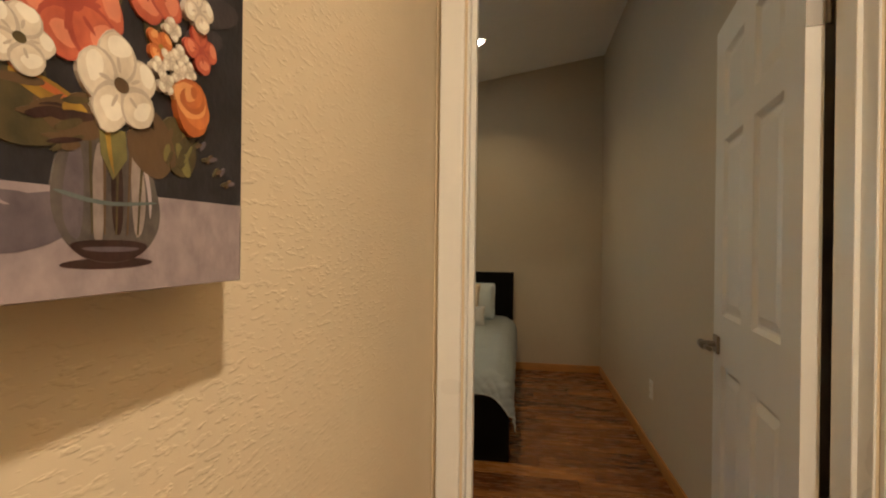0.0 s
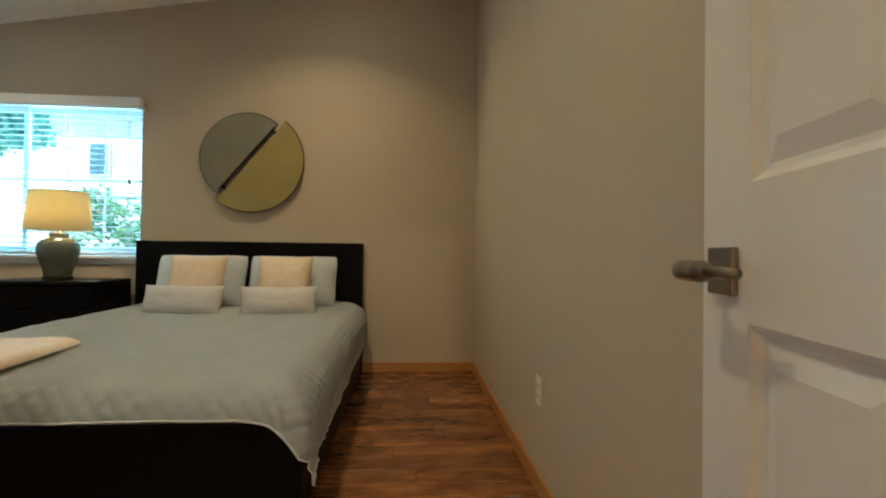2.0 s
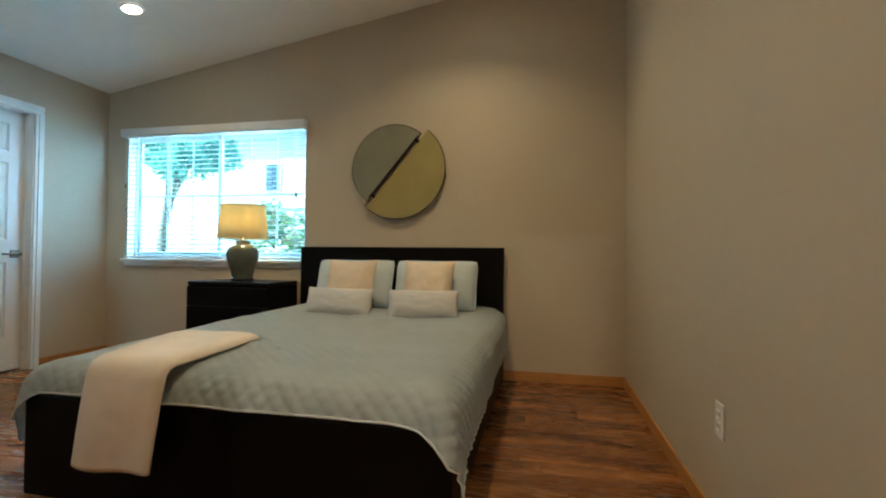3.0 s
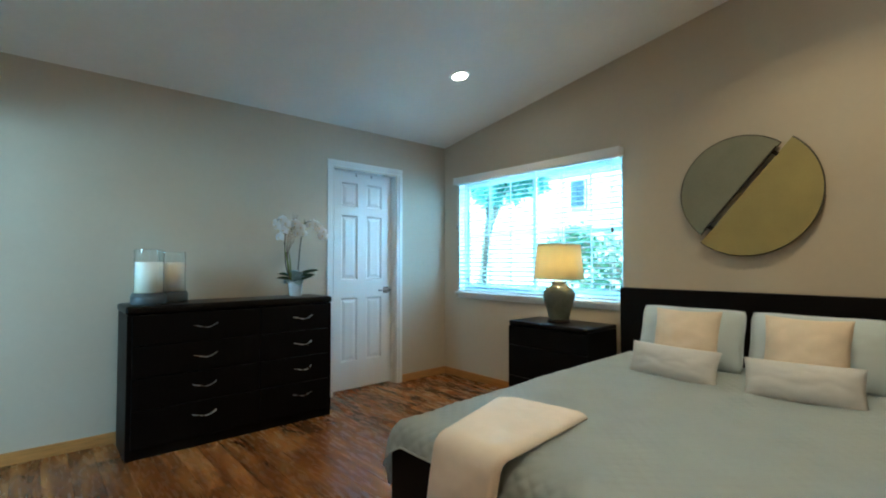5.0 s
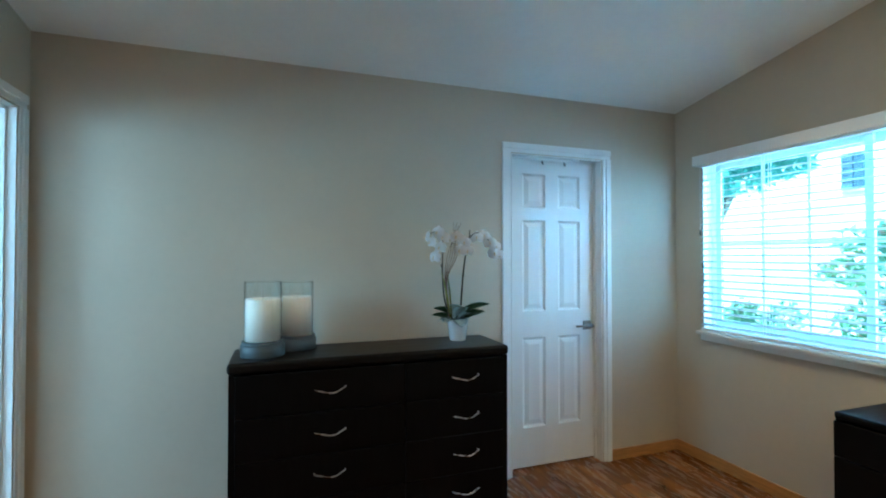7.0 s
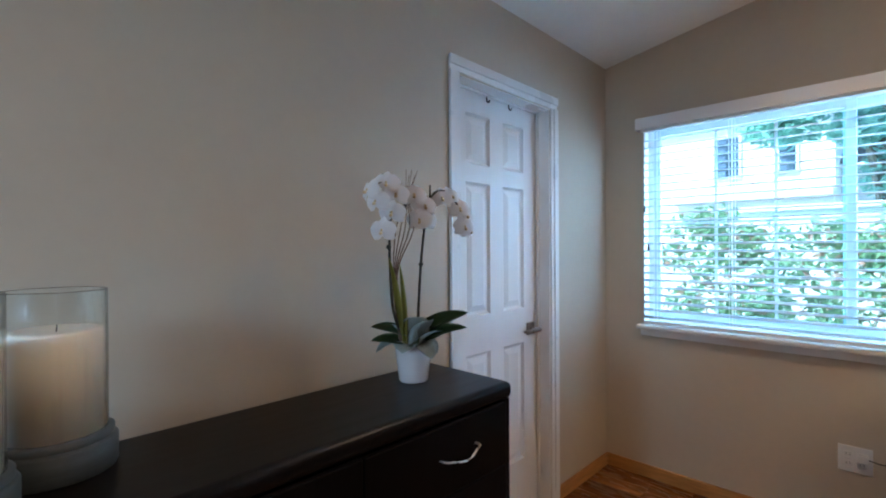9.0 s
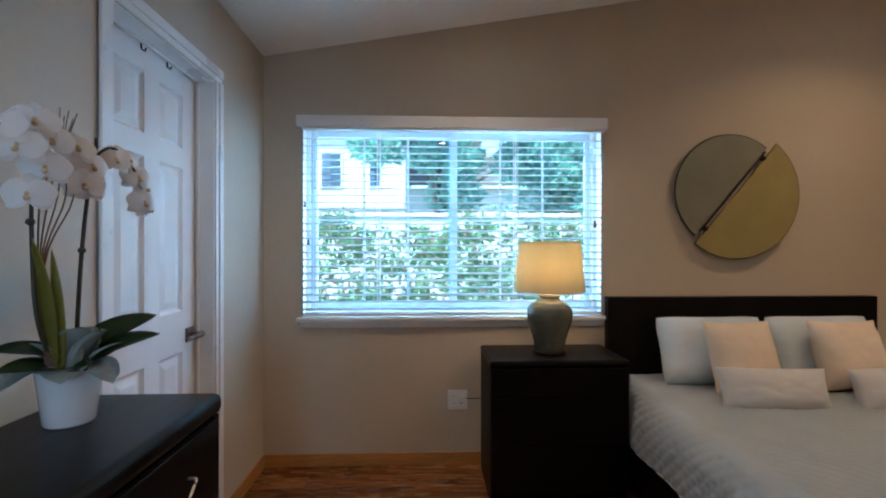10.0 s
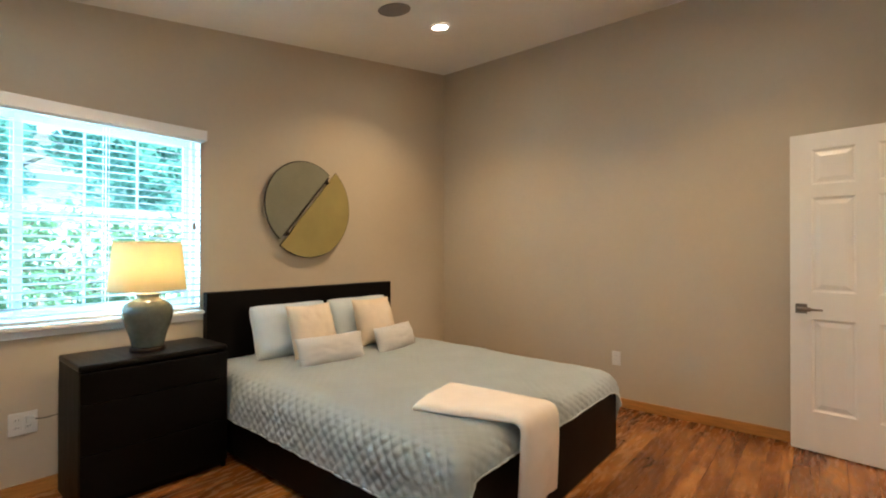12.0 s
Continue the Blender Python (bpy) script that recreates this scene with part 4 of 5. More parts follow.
def blade(length, width, m, material, name, droop=0.5, cup=0.25, parent=None, tip=0.7):
    """A strap leaf from the origin along x, arching down."""
    b = bmesh.new()
    n, rows = 12, []
    for i in range(n + 1):
        t = i / n
        w = width / 2 * (math.sin(math.pi * min(1, 0.12 + t * 0.88)) ** tip) if i < n else 0.001
        x, z = length * t * (1 - 0.12 * droop * t), length * (0.32 * t - 0.55 * droop * t * t)
        rows.append([b.verts.new((x, v * w, z + cup * v * v * w)) for v in (-1, -0.5, 0, 0.5, 1)])
    for r0, r1 in zip(rows, rows[1:]):
        for k in range(4):
            b.faces.new((r0[k], r1[k], r1[k + 1], r0[k + 1]))
    bmesh.ops.solidify(b, geom=b.faces[:], thickness=0.0022)
    return part(name, b, material, parent or orch, "", True, m)


for ang, ln, wd, dp, up in ((62, 0.20, 0.062, 0.45, 0.035), (42, 0.185, 0.055, 0.55, 0.01), (78, 0.15, 0.055, 0.5, 0.0), (246, 0.15, 0.056, 0.5, 0.025), (262, 0.165, 0.055, 0.6, -0.005), (130, 0.14, 0.06, 0.5, 0.01), (-40, 0.10, 0.055, 0.8, 0.0)):
    blade(ln, wd, pose(0, 0, 0.11 + up, 28 if ang < 100 else -28, -14, ang), ORCHLEAF, "leaf", dp, 0.2)
blade(0.27, 0.034, pose(0.004, -0.05, 0.115, 0, -65, -90), PALELEAF, "young_leaf", 0.12, 0.3)
blade(0.24, 0.028, pose(0.014, -0.045, 0.115, 0, -69, -95), PALELEAF, "young_leaf", 0.05, 0.3)
for a, ln, wd, tilt, dp in ((-128, 0.085, 0.09, -52, 0.5), (-92, 0.095, 0.086, -66, 0.3), (-62, 0.08, 0.09, -15, 1.2), (-35, 0.105, 0.094, -62, 0.4), (2, 0.10, 0.086, -56, 0.5), (-8, 0.085, 0.09, -4, 1.3), (-115, 0.105, 0.08, -8, 1.1), (35, 0.09, 0.085, -40, 0.8), (60, 0.09, 0.09, -58, 0.5), (140, 0.08, 0.07, -50, 0.5), (180, 0.08, 0.066, -45, 0.7), (-150, 0.095, 0.075, -5, 1.2)):
    blade(ln, wd, pose(0.024 * math.cos(radians(a)), 0.024 * math.sin(radians(a)), 0.112, 0, tilt, a), GREYLEAF, "cloth_leaf", dp, 0.3, None, 0.4)


def spray(h, z, out=0.0):
    """A point of the plant's own plane: h along the wall, z up, out towards the room."""
    return (0.06 * h + out, h, z)


stem_a = curve([spray(-0.025, 0.10), spray(-0.075, 0.22), spray(-0.088, 0.36), spray(-0.088, 0.47), spray(-0.095, 0.55, 0.02), spray(-0.13, 0.60, 0.03), spray(-0.17, 0.59, 0.04)], 8)
stem_b = curve([spray(0.015, 0.10), spray(0.022, 0.24), spray(0.034, 0.38), spray(0.052, 0.50), spray(0.075, 0.575), spray(0.115, 0.60, 0.01), spray(0.165, 0.57, 0.015), spray(0.21, 0.52, 0.01), spray(0.245, 0.47, 0.0)], 8)
stem_c = curve([spray(-0.115, 0.63), spray(-0.06, 0.59), spray(-0.03, 0.555), spray(-0.045, 0.52, 0.01)], 8)
stem_d = curve([spray(0.055, 0.52), spray(0.07, 0.575), spray(0.072, 0.615)], 6)
for line in (stem_a, stem_b, stem_c, stem_d):
    part("flower_stem", tube(line, 0.0048, 8, end=0.0022), STEM, orch, "", True)
for p in (spray(-0.092, 0.415), spray(0.032, 0.36), spray(0.066, 0.545), spray(-0.088, 0.50)):
    part("stem_node", lathe([(0, -0.009), (0.008, -0.002), (0.007, 0.005), (0, 0.010)], 8), STEM, orch, m=pose(*p, 12, 10, 0))
for k in range(5):
    h = -0.045 + 0.012 * k
    part("twig", tube(curve([(-0.008 + 0.004 * k, -0.05, 0.11), spray(-0.074 + 0.003 * k, 0.33), spray(h - 0.012, 0.47, -0.01 + 0.006 * k), spray(-0.03 + 0.004 * k, 0.56), spray(-0.025 + 0.011 * k, 0.655 - 0.015 * (k % 2))], 5), 0.0021, 6, end=0.001), TWIG, orch)


def petal_mesh(length, width, cup):
    b = bmesh.new()
    n, rows = 8, []
    for i in range(n + 1):
        t = i / n
        w = width / 2 * math.sin(math.pi * min(1, 0.06 + 0.94 * t)) ** 0.6 if 0 < i < n else width * 0.06
        rows.append([b.verts.new((length * t, v * w, cup * (t * t * length + 0.35 * v * v * w))) for v in (-1, -0.5, 0, 0.5, 1)])
    for r0, r1 in zip(rows, rows[1:]):
        for k in range(4):
            b.faces.new((r0[k], r1[k], r1[k + 1], r0[k + 1]))
    me = bpy.data.meshes.new("petal")
    b.to_mesh(me)
    b.free()
    me.materials.append(PETAL)
    for p in me.polygons:
        p.use_smooth = True
    return me


WIDE, SLIM = petal_mesh(0.041, 0.049, -0.35), petal_mesh(0.040, 0.029, -0.45)


def blossom(m):
    f = part("blossom", lathe([(0, 0.004), (0.004, 0.003), (0.005, -0.002), (0, -0.004)], 8), LIP, orch, "white orchid blossom with a pale lip", False, m)
    for ang, me, lift in ((90, SLIM, 0), (215, SLIM, 0), (325, SLIM, 0), (8, WIDE, 0.002), (172, WIDE, 0.002)):
        p = new("petal", me)
        p.parent = f
        p.matrix_basis = pose(0, 0, lift, 0, 0, ang)
    part("lip", lathe([(0, 0.013), (0.004, 0.010), (0.0055, 0.005), (0.003, 0.001)], 8), LIP, f, m=pose(0, -0.006, 0.002, 30, 0, 0))


# each flower looks out towards the room
for h, z, out, face, tip in ((-0.195, 0.575, 0.04, -95, 78), (-0.135, 0.60, 0.045, -50, 80), (-0.175, 0.545, 0.05, -75, 86), (-0.155, 0.463, 0.05, -62, 88), (-0.105, 0.57, 0.05, -40, 82), (-0.125, 0.515, 0.055, -55, 86),
                             (-0.02, 0.575, 0.03, -35, 76), (0.028, 0.545, 0.025, -25, 82), (0.0, 0.50, 0.03, -45, 88), (0.05, 0.50, 0.015, -10, 86), (0.105, 0.575, 0.02, -30, 78), (0.15, 0.585, 0.015, -10, 74), (0.185, 0.545, 0.02, -25, 84), (0.225, 0.525, 0.01, 0, 82), (0.215, 0.485, 0.015, -20, 90), (0.248, 0.475, 0.005, 10, 94)):
    blossom(pose(*spray(h, z, out), tip, 0, face + 90))

# ---------- wall art ----------
art = thing("wall_art", "round wall art of two offset half discs, sage and olive", "wall art", pose(-1.0, YB, 1.632))
DIAG = radians(50)


def half_disc(r, up, ox, oz, material, name, y0, y1, label):
    b = bmesh.new()
    n = 48
    for y in (y1, y0):
        for k in range(n + 1):
            a = DIAG + (0 if up else math.pi) + math.pi * k / n
            b.verts.new((r * math.cos(a) + ox, y, r * math.sin(a) + oz))
    b.verts.ensure_lookup_table()
    V = b.verts
    b.faces.new([V[k] for k in range(n + 1)])
    b.faces.new([V[n + 1 + k] for k in range(n, -1, -1)])
    for k in range(n + 1):
        j = (k + 1) % (n + 1)
        b.faces.new((V[j], V[k], V[n + 1 + k], V[n + 1 + j]))
    bmesh.ops.recalc_face_normals(b, faces=b.faces[:])
    p = part(name, b, material, art, label)
    ed = [(r * math.cos(DIAG + (0 if up else math.pi) + math.pi * k / n) + ox, (y0 + y1) / 2, r * math.sin(DIAG + (0 if up else math.pi) + math.pi * k / n) + oz) for k in range(n + 1)]
    part("metal_edge", tube(ed, (y1 - y0) / 2, 8), ARTEDGE, p, "dark metal edge")


half_disc(0.345, True, -0.013, 0.007, ARTGREY, "sage_half", -0.040, -0.026, "matte sage half disc")
half_disc(0.393, False, 0.015, -0.006, ARTGOLD, "olive_half", -0.046, -0.031, "brushed olive half disc")
c, s = math.cos(DIAG), math.sin(DIAG)
bx, bz = -0.013, 0.007
part("bar", box(-0.316, 0.316, -0.058, -0.046, -0.0055, 0.0055, 0.002), BRONZE, art, "slim dark bronze bar", m=Matrix.Translation((bx, 0, bz)) @ Matrix.Rotation(-DIAG, 4, "Y"))
for e in (-0.278, 0.284):
    part("bar_bracket", box(-0.012, 0.012, -0.05, -0.02, -0.034, 0.0, 0.003), BRONZE, art, m=Matrix.Translation((bx + e * c, 0, bz + e * s)) @ Matrix.Rotation(-DIAG, 4, "Y"))
for e in (-0.2, 0.2):
    part("standoff", tube([(e * c - 0.1 * s, -0.028, e * s + 0.1 * c), (e * c - 0.1 * s, 0, e * s + 0.1 * c)], 0.01, 10), BRONZE, art)
    part("standoff", tube([(e * c + 0.1 * s, -0.032, e * s - 0.1 * c), (e * c + 0.1 * s, 0, e * s - 0.1 * c)], 0.01, 10), BRONZE, art)
# ---------- painting in the hall ----------
art2 = thing("canvas_painting", "canvas painting of flowers in a glass vase", "painting", pose(-0.222, 0, 0))
PX = 0.037


def oil(name, c, c2=None):
    return mat(name, c, 0.4, 0, 0.25, 90, 300, 0.35, 0.0006, stretch=(1, 1, 0.8), colour2=tuple(v * 0.8 for v in (c2 or c)))


part("canvas", box(0.0, PX, 0.14, 0.541, 1.225, 1.66, 0.0015), oil("dark_painted_ground", (0.028, 0.026, 0.032), (0.016, 0.014, 0.018)), art2, "stretched canvas with a near-black ground")
OILS = {
    "mauve": oil("mauve_paint", (0.36, 0.29, 0.30), (0.29, 0.23, 0.25)), "coral": oil("coral_paint", (0.62, 0.15, 0.08), (0.45, 0.09, 0.05)),
    "white": oil("ivory_paint", (0.74, 0.66, 0.54), (0.62, 0.52, 0.40)), "orange": oil("orange_paint", (0.66, 0.22, 0.06), (0.52, 0.13, 0.04)),
    "ochre": oil("ochre_paint", (0.45, 0.27, 0.04), (0.30, 0.17, 0.03)), "olive": oil("olive_paint", (0.10, 0.075, 0.03), (0.06, 0.05, 0.025)),
    "green": oil("yellow_green_paint", (0.22, 0.20, 0.07), (0.15, 0.13, 0.05)), "glass": oil("grey_glass_paint", (0.13, 0.11, 0.10), (0.06, 0.05, 0.05)),
    "light": oil("pale_glass_paint", (0.34, 0.28, 0.26), (0.24, 0.19, 0.18)), "maroon": oil("maroon_paint", (0.05, 0.02, 0.018), (0.03, 0.012, 0.012)), "grey": oil("grey_shadow_paint", (0.15, 0.12, 0.14), (0.10, 0.08, 0.10)), "teal": oil("teal_line_paint", (0.12, 0.15, 0.15)),
    "coral_dark": oil("deep_coral_paint", (0.40, 0.07, 0.045)), "coral_light": oil("pale_coral_paint", (0.72, 0.25, 0.15)), "white_dark": oil("shaded_ivory_paint", (0.50, 0.42, 0.34)), "white_light": oil("bright_ivory_paint", (0.85, 0.79, 0.68)),
    "orange_dark": oil("burnt_orange_paint", (0.46, 0.12, 0.03)), "orange_light": oil("pale_orange_paint", (0.78, 0.36, 0.14)), "dusk": oil("dusky_ground_paint", (0.055, 0.045, 0.05)), "mauve_light": oil("pale_mauve_paint", (0.42, 0.35, 0.37)), "umber": oil("umber_paint", (0.12, 0.07, 0.035)),
}
level = [0]


def stroke(pts, colour, name="paint_patch"):
    """A patch of paint with a rounded rim, a hair proud of the canvas."""
    level[0] += 1
    if name in ("painted_vase", "paint_patch") and len(pts) < 14:
        # round the corners off
        for _ in range(2):
            pts = [q for a, c in zip(pts, pts[1:] + pts[:1]) for q in ((a[0] * 0.75 + c[0] * 0.25, a[1] * 0.75 + c[1] * 0.25), (a[0] * 0.25 + c[0] * 0.75, a[1] * 0.25 + c[1] * 0.75))]
    x0, x1 = PX - 0.0005, PX + 0.0002 + 0.000006 * level[0]
    b = bmesh.new()
    cy, cz = sum(p[0] for p in pts) / len(pts), sum(p[1] for p in pts) / len(pts)
    lo = [b.verts.new((x0, y, z)) for y, z in pts]
    hi = [b.verts.new((x1, cy + (y - cy) * 0.985, cz + (z - cz) * 0.985)) for y, z in pts]
    b.faces.new(hi)
    for k in range(len(pts)):
        j = (k + 1) % len(pts)
        b.faces.new((lo[k], lo[j], hi[j], hi[k]))
    bmesh.ops.recalc_face_normals(b, faces=b.faces[:])
    part(name, b, OILS[colour], art2)


def oval(cy, cz, ry, rz, colour, turn=0.0, name="paint_patch", n=22, rough=0.07):
    pts = []
    for k in range(n):
        a = 2 * math.pi * k / n
        f = 1 + rough * noise.noise((cy * 300, cz * 300, a))
        u, v = ry * f * math.cos(a), rz * f * math.sin(a)
        pts.append((cy + u * math.cos(turn) - v * math.sin(turn), cz + u * math.sin(turn) + v * math.cos(turn)))
    stroke(pts, colour, name)


def dabs(y0, y1, z0, z1, ry, rz, colours, count, seed, turn=0.0):
    """Loose brush marks scattered over a patch of the canvas."""
    r = random.Random(seed)
    for _ in range(count):
        oval(r.uniform(y0, y1), r.uniform(z0, z1), ry * r.uniform(0.6, 1.4), rz * r.uniform(0.6, 1.4), r.choice(colours), turn + r.uniform(-0.3, 0.3), "brush_mark", 12, 0.2)


dabs(0.16, 0.525, 1.275, 1.64, 0.02, 0.008, ("dusk",), 24, 5, 0.5)
stroke([(0.141, 1.2252), (0.5409, 1.2252), (0.5409, 1.2635), (0.50, 1.2625), (0.40, 1.260), (0.141, 1.262)], "mauve", "painted_table")
dabs(0.49, 0.53, 1.229, 1.257, 0.012, 0.0012, ("mauve",), 12, 8)
dabs(0.40, 0.44, 1.230, 1.258, 0.014, 0.003, ("mauve", "grey"), 8, 9)
oval(0.428, 1.247, 0.020, 0.007, "grey", 0.1)
oval(0.463, 1.2362, 0.019, 0.0020, "maroon")
# vase: dark glass, lit flanks, stems in the water, a heavy foot
stroke([(0.446, 1.283), (0.477, 1.283), (0.482, 1.268), (0.486, 1.256), (0.484, 1.246), (0.475, 1.2375), (0.462, 1.2355), (0.451, 1.238), (0.443, 1.246), (0.440, 1.257), (0.442, 1.27)], "glass", "painted_vase")
stroke([(0.447, 1.276), (0.452, 1.276), (0.452, 1.243), (0.446, 1.246), (0.444, 1.257)], "grey")
stroke([(0.456, 1.278), (0.459, 1.278), (0.460, 1.243), (0.456, 1.242), (0.4545, 1.258)], "light")
stroke([(0.470, 1.282), (0.4735, 1.280), (0.4785, 1.262), (0.4765, 1.246), (0.472, 1.245)], "light")
stroke([(0.4745, 1.279), (0.4762, 1.279), (0.4812, 1.262), (0.4800, 1.250), (0.4790, 1.262)], "mauve_light")
stroke([(0.462, 1.276), (0.467, 1.276), (0.468, 1.246), (0.463, 1.246)], "maroon")
for k in range(5):
    y = 0.4535 + 0.0055 * k
    stroke([(y, 1.278), (y + 0.0012, 1.278), (y + 0.0022 - 0.0008 * k, 1.246), (y + 0.0014 - 0.0008 * k, 1.246)], ("olive", "umber")[k % 2], "painted_stem")
stroke([(0.4445, 1.2445), (0.4815, 1.2445), (0.475, 1.2378), (0.462, 1.2360), (0.451, 1.2385)], "maroon")
stroke([(0.449, 1.2420), (0.477, 1.2420), (0.472, 1.2402), (0.455, 1.2402)], "grey")
stroke([(0.4415, 1.2606), (0.460, 1.2573), (0.4835, 1.2600), (0.4835, 1.2588), (0.460, 1.2558), (0.4415, 1.2590)], "teal")
# leaves
for a in ((0.437, 1.281, 0.016, 0.009, "olive", 0.3), (0.480, 1.279, 0.012, 0.009, "umber", -0.5), (0.495, 1.284, 0.010, 0.013, "olive", 0.4), (0.425, 1.292, 0.015, 0.008, "olive", 0.2), (0.447, 1.284, 0.012, 0.007, "umber", -0.2),
          (0.4405, 1.2895, 0.013, 0.0036, "ochre", -0.25), (0.438, 1.2912, 0.010, 0.0012, "orange", -0.25), (0.486, 1.327, 0.010, 0.012, "olive", 0.2), (0.455, 1.333, 0.012, 0.012, "olive", 0.0), (0.487, 1.285, 0.004, 0.011, "umber", 0.5), (0.4975, 1.279, 0.003, 0.008, "green", 0.5)):
    oval(*a[:5], turn=a[5], name="painted_leaf")
stroke([(0.457, 1.285), (0.468, 1.284), (0.469, 1.274), (0.463, 1.2655), (0.458, 1.274)], "green", "painted_leaf")
stroke([(0.459, 1.284), (0.4615, 1.284), (0.4635, 1.267), (0.461, 1.274)], "ochre", "painted_leaf")
dabs(0.43, 0.45, 1.274, 1.292, 0.006, 0.0014, ("umber", "olive", "maroon"), 14, 12, 0.4)
dabs(0.484, 0.503, 1.276, 1.292, 0.004, 0.0012, ("umber", "olive", "green"), 14, 13, 1.0)
for k in range(12):
    oval(0.505 + 0.0026 * k * 0.9, 1.287 - 0.0016 * k + 0.002 * (k % 3), 0.0030, 0.0010, ("olive", "umber", "grey")[k % 3], 0.9 - 0.6 * (k % 2), "painted_sprig", 10)


def bloom(cy, cz, r, n, colour, heart, turn=0.0):
    """A flower of n petals, each shaded towards the heart and lit along its rim."""
    dark, pale = (colour + "_dark", colour + "_light") if colour + "_dark" in OILS else (colour, colour)
    for k in range(n):
        a = turn + 2 * math.pi * k / n
        c, s = math.cos(a), math.sin(a)
        ry, rz = (0.53 + 0.05 * math.sin(3 * k + cy * 700)) * r, (0.50 + 0.06 * math.cos(2 * k + cz * 500)) * r
        oval(cy + 0.56 * r * c, cz + 0.56 * r * s, ry, rz, dark, a, "painted_petal", 18, 0.16)
        oval(cy + 0.62 * r * c, cz + 0.62 * r * s, 0.86 * ry, 0.88 * rz, colour, a, "painted_petal", 18, 0.16)
        oval(cy + 0.72 * r * c + 0.06 * r, cz + 0.72 * r * s + 0.10 * r, 0.42 * ry, 0.62 * rz, pale, a, "painted_petal", 14, 0.25)
        oval(cy + 0.42 * r * c, cz + 0.42 * r * s, 0.30 * ry, 0.10 * rz, dark, a, "petal_vein", 10, 0.2)
    oval(cy, cz, 0.2 * r, 0.17 * r, heart, 0, "painted_heart", 12)


bloom(0.447, 1.321, 0.019, 6, "coral", "coral_dark", 0.3)
bloom(0.478, 1.345, 0.016, 5, "coral", "maroon", 0.8)
bloom(0.431, 1.302, 0.010, 5, "white", "olive", 0.1)
bloom(0.4655, 1.300, 0.0165, 5, "white", "umber", 0.5)
bloom(0.507, 1.330, 0.010, 4, "coral", "coral_dark", 0.2)
bloom(0.4835, 1.3215, 0.007, 4, "orange", "ochre", 0.9)
for cy, cz, r in ((0.488, 1.318, 0.0036), (0.494, 1.322, 0.0036), (0.493, 1.314, 0.0034), (0.499, 1.317, 0.0034), (0.486, 1.308, 0.0036), (0.489, 1.331, 0.0036), (0.482, 1.313, 0.003), (0.4965, 1.3105, 0.003)):
    bloom(cy, cz, r * 1.25, 4, "white", "white_dark", cy * 900)
for k in range(7):
    oval(0.5005 + 0.0014 * math.sin(2.2 * k), 1.3025 + 0.0011 * k, 0.0098 - 0.0013 * k, 0.0128 - 0.0017 * k, ("orange_dark", "orange", "orange_light")[k % 3], 0.25 + 0.5 * k, "painted_rose", 18, 0.18)
bloom(0.504, 1.346, 0.009, 4, "white", "white_dark", 0.4)
bloom(0.42, 1.345, 0.016, 5, "white", "ochre", 0.0)
bloom(0.40, 1.315, 0.014, 5, "coral", "maroon", 0.4)

# ---------- outside, seen through the window ----------
GROUND = mat("pale_gravel_ground", (0.45, 0.44, 0.41), 0.9, 0, 0.2, 0.6, 12, 0.3, 0.01)
STUCCO = mat("white_stucco", (0.55, 0.52, 0.48), 0.9, 0, 0.08, 1.2, 30, 0.3, 0.006)
ROOFING = mat("grey_brown_shingles", (0.20, 0.16, 0.13), 0.9, 0, 0.3, 4, 25, 0.4, 0.01)
SHUTTER = mat("blue_grey_shutter", (0.05, 0.07, 0.10), 0.5, 0, 0.2, 5, 40, 0.1)
FARGLASS = mat("dark_far_glass", (0.03, 0.045, 0.06), 0.1, 0, 0.2, 2, 20, 0)
BARK = mat("pale_brown_bark", (0.20, 0.16, 0.12), 0.9, 0, 0.35, 6, 40, 0.6, 0.01, stretch=(1, 1, 0.3))
HEDGELEAF = leafy("hedge_leaf", (0.17, 0.27, 0.13), (0.11, 0.19, 0.09), 0.5)
REDLEAF = leafy("reddish_hedge_shoot", (0.32, 0.15, 0.10), (0.2, 0.12, 0.07), 0.35)
TREELEAF = leafy("tree_leaf", (0.24, 0.45, 0.35), (0.18, 0.37, 0.28), 0.6)
bm = bmesh.new()
hexa(bm, -250, 250, -250, 250, -0.4, -0.15)
structure("ground", bm, GROUND, "pale sunlit gravel yard round the house", "ground")


def leaves(places, size, seed, bm=None):
    """Loose leaves, each a folded pair of triangles, at the given places."""
    r = random.Random(seed)
    verts, faces = [], []
    for p in places:
        d = Vector((r.gauss(0, 1), r.gauss(0, 1), r.gauss(0, 0.7))).normalized()
        w = d.cross(Vector((r.gauss(0, 1), r.gauss(0, 1), r.gauss(0, 1)))).normalized()
        n = d.cross(w)
        s = size * r.uniform(0.6, 1.3)
        k = len(verts)
        p = Vector(p)
        verts += [p - d * s, p + w * s * 0.42 + n * s * 0.15, p + d * s, p - w * s * 0.42 + n * s * 0.15]
        faces += [(k, k + 1, k + 2), (k, k + 2, k + 3)]
    me = bpy.data.meshes.new("leaves")
    me.from_pydata(verts, [], faces)
    b = bmesh.new()
    b.from_mesh(me)
    bpy.data.meshes.remove(me)
    return b


def clumps(r, centres, count):
    out = []
    for _ in range(count):
        cx, cy, cz, rad = r.choice(centres)
        v = Vector((r.gauss(0, 1), r.gauss(0, 1), r.gauss(0, 1))).normalized() * rad * r.uniform(0.45, 1.0)
        out.append((cx + v.x, cy + v.y, cz + v.z * 0.8))
    return out


